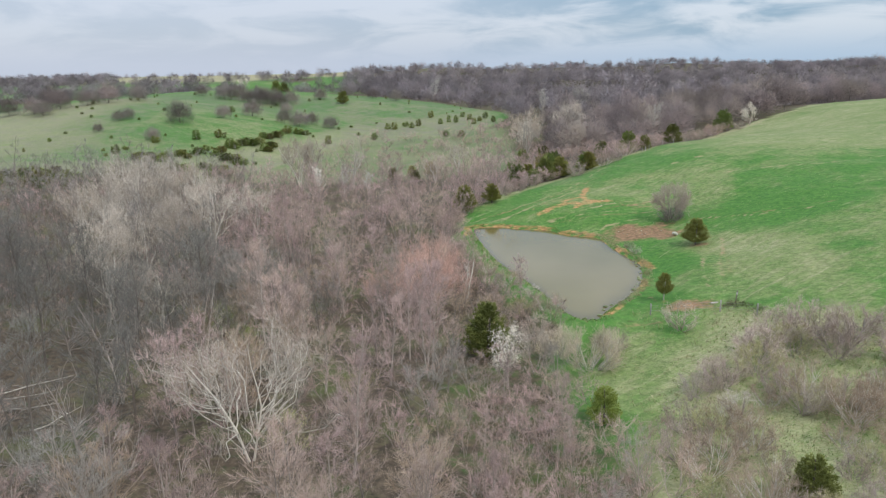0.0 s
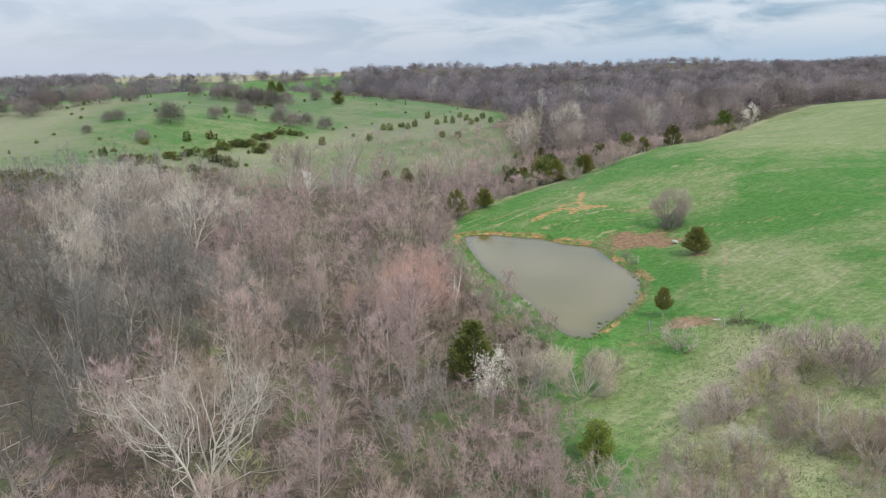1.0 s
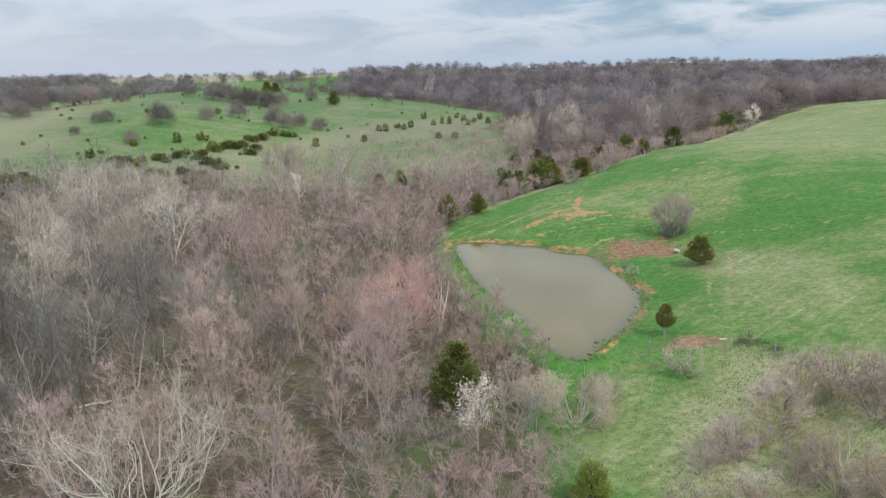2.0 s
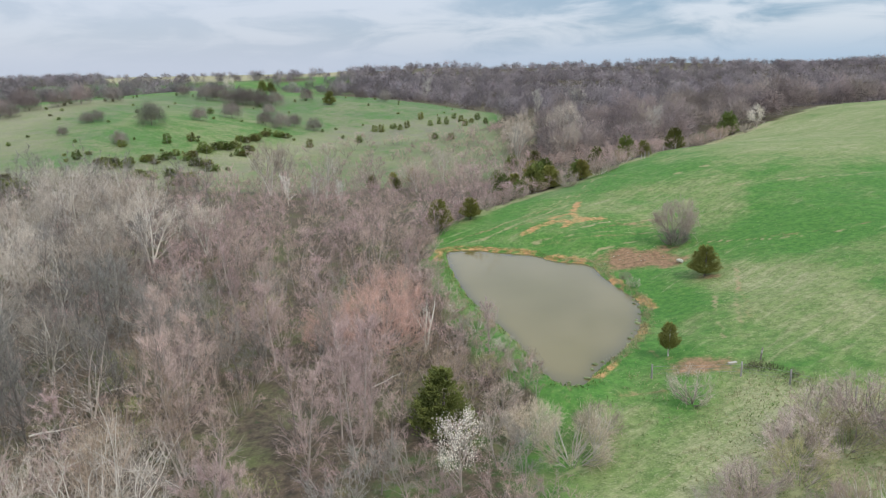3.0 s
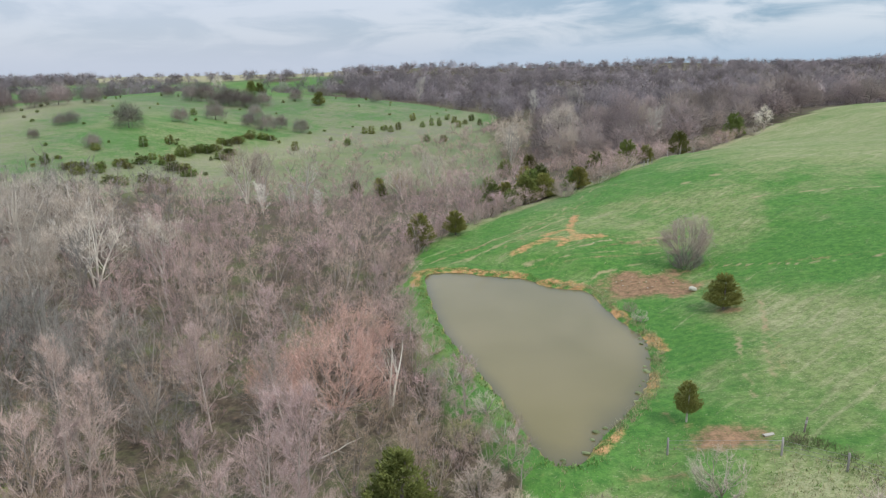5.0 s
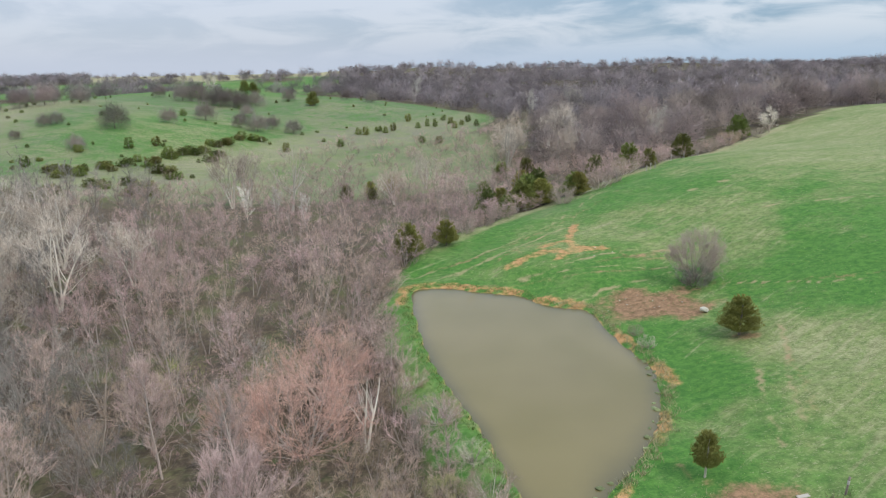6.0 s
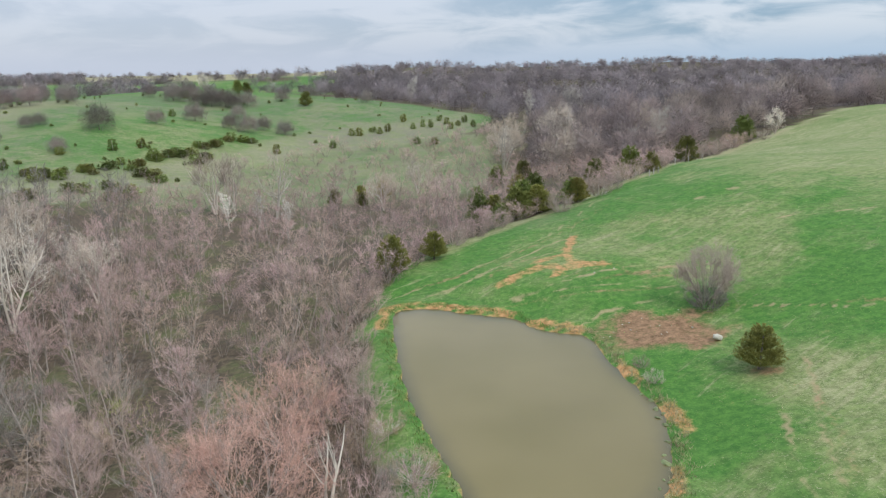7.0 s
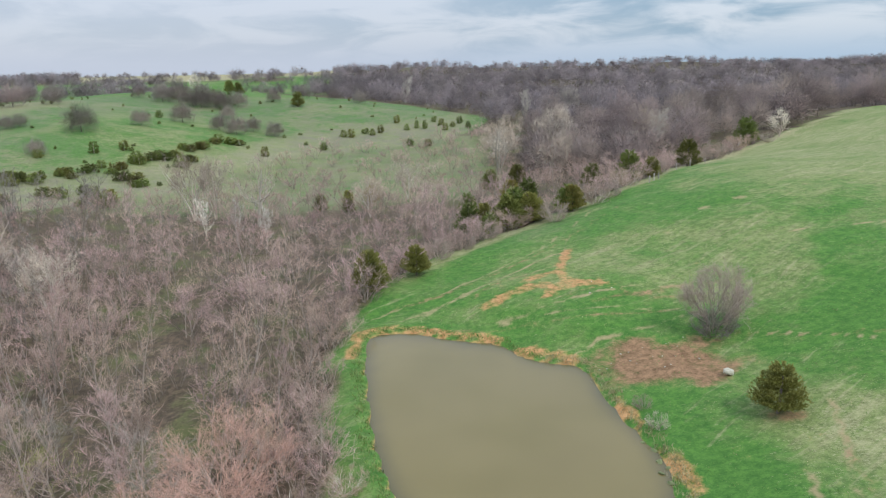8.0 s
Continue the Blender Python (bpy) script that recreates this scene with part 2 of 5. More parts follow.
def from_shore(x, y):
    """Metres from the shore, less than nothing on the water."""
    x, y = np.asarray(x, float), np.asarray(y, float)
    best, inside = np.full(x.shape, 1e9), np.zeros(x.shape, bool)
    q = SHORE_LINE
    for a, b in zip(q, np.roll(q, -1, 0)):
        e = b - a
        t = np.clip(((x - a[0]) * e[0] + (y - a[1]) * e[1]) / (e @ e), 0, 1)
        best = np.minimum(best, np.hypot(x - a[0] - t * e[0], y - a[1] - t * e[1]))
        cross = ((a[1] > y) != (b[1] > y)) & (x < a[0] + (y - a[1]) / (b[1] - a[1] + 1e-12) * e[0])
        inside ^= cross
    return np.where(inside, -best, best)


def from_line(x, y, line):
    """Metres from an open line of points."""
    best = np.full(np.shape(x), 1e9)
    for a, b in zip(line, line[1:]):
        ex, ey = b[0] - a[0], b[1] - a[1]
        t = np.clip(((x - a[0]) * ex + (y - a[1]) * ey) / (ex * ex + ey * ey), 0, 1)
        best = np.minimum(best, np.hypot(x - a[0] - t * ex, y - a[1] - t * ey))
    return best


def wave(x, y, size, seed=0.0):
    """Gentle unevenness between -1 and 1."""
    k = 2 * math.pi / size
    return (np.sin(k * (x * 0.83 + y * 0.41) + seed + 1.3 * np.sin(k * 0.6 * (y - 0.4 * x) + 2 * seed)) + np.sin(k * 1.37 * (y * 0.77 - x * 0.52) + 1.7 * seed + 1.1 * np.sin(k * 0.8 * x + seed))) / 2


def land(x, y):
    """The height of the ground."""
    x, y = np.asarray(x, float), np.asarray(y, float)
    z = 1.38 + 28 * smooth((y - 430) / 1000) + 11 * np.exp(-((x + 420) ** 2 + (y - 660) ** 2) / 28800) - 5 * smooth((-x - 60) / 300) * smooth((y - 900) / 300)
    for a, b, s, h in EAST_HILLS + WEST_HILLS:
        z = z + h * np.exp(-((x - a) ** 2 + (y - b) ** 2) / (2 * s * s))
    z = z + 0.18 * wave(x, y, 17) + 0.06 * wave(x, y, 5.3, 2.0) + smooth((y - 450) / 300) * (1 - 0.75 * smooth((-x - 60) / 300) * smooth((y - 800) / 300)) * (3.0 * wave(x, y, 240, 1.0) + 4.0 * wave(x, y, 600, 4.0))
    near = (np.abs(x - 18) < 40) & (np.abs(y - 110) < 55)
    d = np.where(near, from_shore(np.where(near, x, 200.0), np.where(near, y, 110.0)), 40.0)
    lip = 0.35 + 0.1 * wave(x, y, 4.0, 3.0)
    shoreland = lip * smooth(d / 0.7 + 0.1) + (np.maximum(z, -3.0) - lip) * smooth((d - 0.7) / 7)
    bed = -0.12 - 1.6 * smooth(-d / 5)
    return np.where(d > 0, np.where(d < 7.7, shoreland, z), bed)


def height(x, y):
    return float(land(np.array([x]), np.array([y]))[0])


# the edge of the woods along the pond and up the creek: y, x
EDGE = [(0, 20), (20, 18), (45, 16), (60, 15), (70, 13), (78, 14), (84, 12.5), (90, 10), (100, 7), (115, 4), (130, 2.5), (141, 2.5), (150, 5), (157, 8), (165, 14), (176, 23), (187, 35), (197, 49),
        (210, 60), (225, 68), (245, 82), (262, 96), (285, 122), (310, 150), (345, 178), (380, 200), (450, 230), (600, 280)]
# the lower and the upper edge of the western pasture: x, y
WEST_LOW = [(-600, 150), (-300, 180), (-150, 200), (-120, 215), (-98, 240), (-84, 275), (-72, 295), (-62, 335), (-50, 362), (-37, 378), (-6, 398), (20, 420), (36, 445), (46, 480)]
WEST_HIGH = [(-600, 520), (-330, 560), (-250, 590), (-200, 610), (-124, 610), (-68, 580), (-33, 530), (10, 522), (46, 482)]


def wooded(x, y):
    """1 in the woods, 0 on the pastures, soft between."""
    ex = np.interp(y, [p[0] for p in EDGE], [p[1] for p in EDGE]) + 1.2 * wave(x, y, 13, 5.0)
    soft = 3 + 7 * smooth((80 - y) / 15)
    east = smooth((x - ex) / soft + 0.5) * smooth((345 + 0.25 * (x - 180) - y) / 12)
    low = np.interp(x, [p[0] for p in WEST_LOW], [p[1] for p in WEST_LOW]) + 5 * wave(x, y, 37, 1.0)
    high = np.interp(x, [p[0] for p in WEST_HIGH], [p[1] for p in WEST_HIGH]) + 8 * wave(x, y, 60, 3.0)
    west = smooth((y - low) / 10 + 0.5) * smooth((high - y) / 12 + 0.5) * smooth((46 - x) / 10)
    clumps = smooth(1.0 + 1.2 * wave(x, y, 150, 7.0))
    plain = smooth((y - 610) / 25) * smooth((-60 - 0.12 * (y - 700) - x) / 60) * np.maximum(clumps * smooth((1080 - y) / 60), smooth((y - 1080) / 60) * smooth((x + 0.47 * y) / 60))
    return 1 - np.maximum(np.maximum(east, west), plain)


def west_foot(x, y):
    """The thin grass at the foot of the western pasture."""
    low = np.interp(x, [p[0] for p in WEST_LOW], [p[1] for p in WEST_LOW])
    return smooth((low + 75 - y) / 40) * smooth((y - low + 10) / 10) * smooth((40 - x) / 20) * smooth((y - 150) / 20)


def old_field(x, y):
    """Where brush stands in dry grass rather than on leaf litter."""
    return smooth((y - 235) / 30) * smooth((430 - y) / 20) * smooth((45 - x) / 20)


def mesh_from(name, verts, faces, mats, slots=None, flat=True, **values):
    """A mesh out of arrays: places, triangles or quads, and a value a vertex for each name given."""
    me = bpy.data.meshes.new(name)
    verts, faces = np.asarray(verts, np.float32), np.asarray(faces, np.int32)
    k = faces.shape[1]
    me.vertices.add(len(verts))
    me.vertices.foreach_set("co", verts.ravel())
    me.loops.add(faces.size)
    me.loops.foreach_set("vertex_index", faces.ravel())
    me.polygons.add(len(faces))
    me.polygons.foreach_set("loop_start", np.arange(0, faces.size, k, dtype=np.int32))
    me.polygons.foreach_set("loop_total", np.full(len(faces), k, np.int32))
    for m in mats:
        me.materials.append(m)
    if slots is not None:
        me.polygons.foreach_set("material_index", np.asarray(slots, np.int32))
    me.polygons.foreach_set("use_smooth", np.full(len(faces), not flat))
    for key, v in values.items():
        me.attributes.new(key, "FLOAT", "POINT").data.foreach_set("value", np.asarray(v, np.float32))
    me.update()
    me.validate()
    return me


def spread(stops):
    """Lines of a grid, from stretches of (start, end, step)."""
    out = []
    for a, b, step in stops:
        out += list(np.linspace(a, b, max(2, int(round(abs(b - a) / step)) + 1))[:-1])
    return np.array(out + [stops[-1][1]])


def build_ground():
    gx = spread([(-4000, -1200, 400), (-1200, -400, 40), (-400, -120, 8), (-120, -40, 2), (-40, 0, 1), (0, 66, 0.75), (66, 130, 1.6), (130, 300, 6), (300, 1200, 40), (1200, 4000, 400)])
    gy = spread([(-1200, -200, 200), (-200, 20, 10), (20, 55, 1.5), (55, 160, 0.8), (160, 230, 1.8), (230, 420, 4), (420, 700, 8), (700, 1800, 30), (1800, 4600, 280)])
    x, y = np.meshgrid(gx, gy)
    x, y = x.ravel(), y.ravel()
    z = land(x, y)
    w, hh = len(gx), len(gy)
    i = (np.arange(hh - 1)[:, None] * w + np.arange(w - 1)[None]).ravel()
    faces = np.stack([i, i + 1, i + w + 1, i + w], 1)
    d = np.where((np.abs(x - 18) < 40) & (np.abs(y - 110) < 55), from_shore(x, y), 40.0)
    # trodden earth under the spring bush, the scraped bank, cattle paths
    turned = 0.35
    u, v = (x - 34.8) * math.cos(turned) - (y - 124.6) * math.sin(turned), (x - 34.8) * math.sin(turned) + (y - 124.6) * math.cos(turned)
    bare = 0.95 * smooth(1.5 - np.hypot(u / 7.2, v / 4.6) * (1 + 0.22 * wave(x, y, 7.0, 2.0))) * (d > 0.3)
    bare = np.maximum(bare, 0.75 * smooth(1.5 - np.hypot((x - 29.8) / 3.4, (y - 84.6) / 2.0)))
    bare = np.maximum(bare, 0.7 * smooth(1.3 - np.hypot(x - 40.8, y - 111.8) / 1.8))
    for path in ([(13.5, 137), (21, 135.8), (27.3, 135.2), (38.6, 135.4)], [(7.2, 145), (13.6, 146.4), (18.8, 150.1), (25.5, 156.6), (31.4, 164), (45, 180)], [(28.2, 140.7), (32.6, 142.4), (36.4, 139.1), (44, 137)],
                 [(43.1, 128.1), (48.2, 124.7), (53.9, 121.2), (66, 118)], [(17, 142.9), (20.1, 147.1), (25.3, 149.4)], [(42.9, 107.4), (41.6, 103.7), (40.7, 100.2), (38, 92)], [(26.5, 96.3), (26.9, 88.4), (30, 84), (33.2, 82)], [(21.1, 80.9), (25.5, 80.8)], [(31, 138.3), (40, 140.5), (50, 140)]):
        bare = np.maximum(bare, 0.45 * smooth(1.2 - from_line(x, y, path) / 0.6))
    # paler trails worn by cattle along the slope
    trail = np.zeros_like(x)
    for path in ([(4, 142), (7.9, 144.9), (14.3, 147.2), (21.3, 153.7), (28.6, 161.9), (40.1, 181)], [(18.7, 138), (27.5, 136.7), (33.8, 136.5), (39.7, 135)], [(44.5, 127.4), (49, 124.3), (53, 120.4), (62, 117)],
                 [(11.5, 141.5), (19.4, 147.5), (23.8, 149.1), (29.4, 151.6), (33, 166)], [(44.7, 113.1), (42.7, 107), (39.7, 100.6), (37, 92)], [(26, 127.9), (30.1, 131.1), (35.7, 131.9), (39.8, 133.5)],
                 [(9, 141), (16, 144.5), (22, 150), (30, 158)], [(20, 136.5), (28, 139.5), (36, 141.5), (46, 140)], [(38.6, 104), (36, 97), (34.5, 90)], [(58, 150), (75, 146), (95, 150)], [(52, 165), (75, 172), (100, 190)]):
        trail = np.maximum(trail, (0.62 + 0.25 * wave(x, y, 9.0, 1.0)) * smooth(1.3 - from_line(x, y, path) / 0.42))
    clay = np.zeros_like(x)
    for path, half in (([(27.7, 143.7), (29.7, 144.6), (32.4, 143.6)], 1.05), ([(31.6, 159), (30.6, 155), (29.2, 150), (28.6, 146)], 0.5), ([(23.9, 146.6), (25.8, 147.6), (28.2, 149.1)], 0.6), ([(19.2, 141.1), (21.5, 142.6), (24.3, 144.1)], 0.7), ([(26, 141), (27.6, 143)], 0.5),
                       ([(4.3, 130), (4.4, 137), (7.6, 138.6), (11.6, 138.0), (15, 136.0), (20, 134.0)], 0.52), ([(22.0, 131.0), (24.5, 129.3), (26.5, 128.4)], 0.7),
                       ([(31.0, 109), (31.0, 104)], 0.5), ([(28.9, 99.5), (26.8, 94.5)], 0.38), ([(22.3, 87.5), (20.3, 84.5)], 0.45), ([(29.2, 119), (30.2, 114)], 0.38)):
        clay = np.maximum(clay, 0.66 * smooth(1.3 - from_line(x, y, path) / (half * (1.15 + 0.5 * wave(x, y, 5.0, half))) * 0.58))
    clay = np.where(d < 0, 0.8, clay)
    fence = (x - 33) * 0.55 + (y - 81) * 0.83
    dry = 0.3 * smooth(-fence / 6 + 0.5) * smooth((70 - x) / 10) * smooth((x - 20 - 0.55 * (y - 66)) / 7) * (y < 100) + 0.11 * smooth(1.5 - np.hypot((x - 46) / 7, (y - 99) / 12)) + 0.16 * smooth((x - 55) / 40) * smooth((y - 140) / 40)
    dry = dry + 0.06 * smooth(1.6 - np.hypot((x - 42) / 16, (y - 153) / 14)) - 0.14 * smooth(1.6 - np.hypot((x - 58) / 13, (y - 122) / 9)) - 0.10 * smooth(1.5 - np.hypot((x - 33.5) / 5, (y - 112) / 9)) + 0.03 * smooth(1.5 - np.hypot((x - 24) / 11, (y - 146) / 8))
    # last two terms: pale thin western grass, greyed further for painted distance haze
    dry = dry + 0.05 * old_field(x, y) * wooded(x, y) + 0.05 * smooth((y - 240) / 20) * smooth((440 - y) / 90) * smooth((60 - x) / 20) + 0.75 * smooth((y - 1150) / 60) + 0.2 * smooth((-150 - x) / 40) * smooth((y - 180) / 20) * smooth((480 - y) / 40) + 0.18 * west_foot(x, y)
    rim = x - np.interp(y, [p[0] for p in EDGE], [p[1] for p in EDGE])
    dry = dry + 0.3 * smooth(rim / 2 + 0.5) * smooth((6 - rim) / 4) * smooth((y - 150) / 20) * smooth((345 - y) / 30) + 0.16 * smooth(1.5 - np.hypot((x - 21) / 7, (y - 70) / 9)) + 0.1 * smooth(1.5 - np.hypot((x - 36) / 6, (y - 92) / 8))
    lush = smooth(1.5 - np.hypot((x + 100) / 45, (y - 360) / 60))
    thatch = (0.64 - 0.45 * lush + 0.25 * west_foot(x, y)) * smooth((45 - x) / 20) * smooth((y - 160) / 30) * smooth((560 - y) / 60)
    me = mesh_from("ground", np.stack([x, y, z], 1), faces, [GROUND], flat=False, wooded=wooded(x, y) * (1 - 0.45 * old_field(x, y)) * (1 - 0.15 * smooth((x + 4) / 6) * smooth((82 - y) / 6)), bare=bare, clay=clay, dry=dry, thatch=thatch, trail=trail)
    tagged(new("ground", me), "rolling spring pasture with bare earth patches and leaf-littered woodland floor", "ground", kind="structure")
    q = SHORE_LINE
    mid = q.mean(0)
    out = mid + (q - mid) * 1.06
    m, rings = len(out), (1.0, 0.945, 0.89, 0.82, 0.72, 0.5)
    verts = [(*(mid + (out - mid)[k] * r), 0.0) for r in rings for k in range(m)] + [(mid[0], mid[1], 0.0)]
    faces = []
    for i in range(len(rings)):
        for k in range(m):
            p, q2 = i * m + k, i * m + (k + 1) % m
            faces += [(p, q2, p + m), (q2, q2 + m, p + m)] if i + 1 < len(rings) else [(p, q2, len(verts) - 1)]
    # by ring: 0 where the painted reflection is full, 1 at plain muddy water
    mirror_fade = np.repeat((0.0, 0.0, 0.35, 0.7, 0.95, 1.0), m)
    me = mesh_from("pond_water", verts, faces, [WATER], flat=False, mirror_fade=np.append(mirror_fade, 1.0))
    tagged(new("pond_water", me), "still muddy olive-brown water of a small farm pond", "water", kind="structure")


build_ground()


# ---- plants ----
class Soup:
    """Gathers tapered limbs and thin twigs of one plant: triangles of wood and of twig."""

    def __init__(self):
        self.v, self.f, self.count, self.way = [[], []], [[], []], [0, 0], None

    def put(self, which, verts, faces):
        self.v[which].append(np.asarray(verts, float).reshape(-1, 3))
        self.f[which].append(np.asarray(faces, int).reshape(-1, 3) + self.count[which])
        self.count[which] += len(self.v[which][-1])

    def limb(self, points, radii, sides=4):
        """A tapered limb along a line of points."""
        points = np.asarray(points, float)
        rings = []
        for i, p in enumerate(points):
            a = points[min(i + 1, len(points) - 1)] - points[max(i - 1, 0)]
            a = a / (np.linalg.norm(a) + 1e-9)
            u = np.cross(a, (0.3, 0.9, 0.2))
            u /= np.linalg.norm(u) + 1e-9
            w = np.cross(a, u)
            t = np.arange(sides) * 2 * math.pi / sides
            rings.append(p + radii[i] * (np.cos(t)[:, None] * u + np.sin(t)[:, None] * w))
        faces = []
        for i in range(len(points) - 1):
            for k in range(sides):
                a, b = i * sides + k, i * sides + (k + 1) % sides
                faces += [(a, b, b + sides), (a, b + sides, a + sides)]
        self.put(0, np.concatenate(rings), faces)

    def twigs(self, start, end, wide, rng):
        """Many thin pointed twigs at once."""
        start, end = np.asarray(start, float), np.asarray(end, float)
        side = np.cross(end - start, rng.normal(size=start.shape))
        side *= (wide / 2 / (np.linalg.norm(side, axis=1) + 1e-9))[:, None]
        v = np.stack([start - side, start + side, end], 1).reshape(-1, 3)
        self.put(1, v, np.arange(len(v)).reshape(-1, 3))

    def arrays(self, which):
        if not self.v[which]:
            return np.zeros((0, 3)), np.zeros((0, 3), int)
        return np.concatenate(self.v[which]), np.concatenate(self.f[which])


def unit(v):
    return v / (np.linalg.norm(v) + 1e-9)


def bend(rng, start, way, length, steps, wobble, rise):
    """A crooked line of points."""
    out = [np.array(start, float)]
    way = unit(np.array(way, float))
    for _ in range(steps):
        way = unit(way + rng.normal(size=3) * wobble + np.array((0, 0, rise)))
        out.append(out[-1] + way * length / steps)
    return np.array(out)


def along(line, t):
    s = t * (len(line) - 1)
    i = min(int(s), len(line) - 2)
    return line[i] + (line[i + 1] - line[i]) * (s - i), unit(line[i + 1] - line[i])


def bare_tree(seed, tall=10.0, wide=3.0, base=2.5, girth=0.14, stems=1, limbs=15, branches=6, twigs=13, twig=0.9, thin=0.022, sides=(5, 3), steps=(5, 4), fork=0.35, ragged=0.2, stray=0.45, flat=-0.35, crook=0.045):
    """A leafless tree: stems, and limbs that curve up to a domed outline, with branches and thin twigs.
    wide: the crown's half width; base: where it begins; ragged: how uneven its outline is; stray: how the twigs spread."""
    rng = np.random.default_rng(seed)
    s = Soup()
    tips, ways, wides = [], [], []
    mid, half = (base + tall) / 2, (tall - base) / 2

    def outline(near=None, away=1.0):
        if near is None:
            a, c = rng.uniform(0, 6.28), rng.uniform(flat, 1.0)
            d = np.array((math.cos(a) * math.sqrt(1 - c * c), math.sin(a) * math.sqrt(1 - c * c), c))
        else:
            d = unit(near + rng.normal(size=3) * away)
        return d, np.array((0, 0, mid)) + d * np.array((wide, wide, half)) * (1 - ragged * rng.uniform(-0.4, 1.2))

    lines = []
    for k in range(stems):
        a = k * 6.28 / stems + rng.uniform(-0.5, 0.5)
        off = 0.0 if stems == 1 else rng.uniform(0.6, 1.2) * fork
        start = (0.3 * off * math.cos(a), 0.3 * off * math.sin(a), -0.4)
        stem = bend(rng, start, (off * math.cos(a), off * math.sin(a), 1), tall * rng.uniform(0.75, 0.95), steps[0], 0.08, 0.05)
        lines.append(stem)
        g = girth / math.sqrt(stems)
        s.limb(stem, [g * (1 - i / steps[0]) ** 0.8 + 0.012 for i in range(steps[0] + 1)], sides[0])
    for i in range(limbs):
        d, goal = outline()
        stem = min(lines, key=lambda q: np.linalg.norm(q[len(q) // 2][:2] - goal[:2]) + rng.uniform(0, 0.5))
        rise = goal[2] - rng.uniform(0.7, 1.3) * np.linalg.norm(goal[:2] - stem[-1][:2])
        t = float(np.clip(rise / tall, 0.06 + 0.5 * base / tall, 0.9))
        p = along(stem, t)[0]
        bow = (p + goal) / 2 + np.array((goal[0] - p[0], goal[1] - p[1], 0)) * 0.22 + rng.normal(size=3) * 0.09 * wide
        u = np.linspace(0, 1, steps[1] + 1)[:, None]
        limb = (1 - u) ** 2 * p + 2 * u * (1 - u) * bow + u * u * goal
        size = np.linalg.norm(goal - p)
        limb[1:] += np.cumsum(rng.normal(size=limb[1:].shape), 0) * crook * size * 0.8
        r = girth / math.sqrt(stems) * (1 - t) * 0.36 + 0.018
        s.limb(limb, [r * (1 - j / (steps[1] * 1.08)) + 0.008 for j in range(steps[1] + 1)], sides[1])
        for j in range(branches):
            tt = rng.uniform(0.25, 1.0)
            p2, d2 = along(limb, tt)
            aim = unit(outline(d, 0.38)[1] - p2) + 0.7 * d2
            line = bend(rng, p2, aim, size * rng.uniform(0.32, 0.62) * (1.2 - 0.5 * tt), 3, 0.24, 0.08)
            for q in (0, 1, 2):
                tips.append(line[q])
                ways.append((line[q + 1] - line[q]) * (1.0 if q == 2 else 1.5))
                wides.append((r * 0.5 + thin * 0.6) * (1 - 0.28 * q))
            for _ in range(twigs):
                p3, d3 = along(line, rng.uniform(0.05, 1.0))
                tips.append(p3)
                away = unit(p3 - np.array((0, 0, base * 0.5 + tall * 0.25)))
                ways.append(unit(0.6 * d3 + 0.3 * away + rng.normal(size=3) * stray * 0.8 + np.array((0, 0, 0.1))) * twig * 1.4 * rng.uniform(0.4, 1.15))
                wides.append(thin * 0.74 * rng.uniform(0.7, 1.3))
    tips, ways = np.array(tips), np.array(ways)
    s.twigs(tips, tips + ways, np.array(wides), rng)
    return s


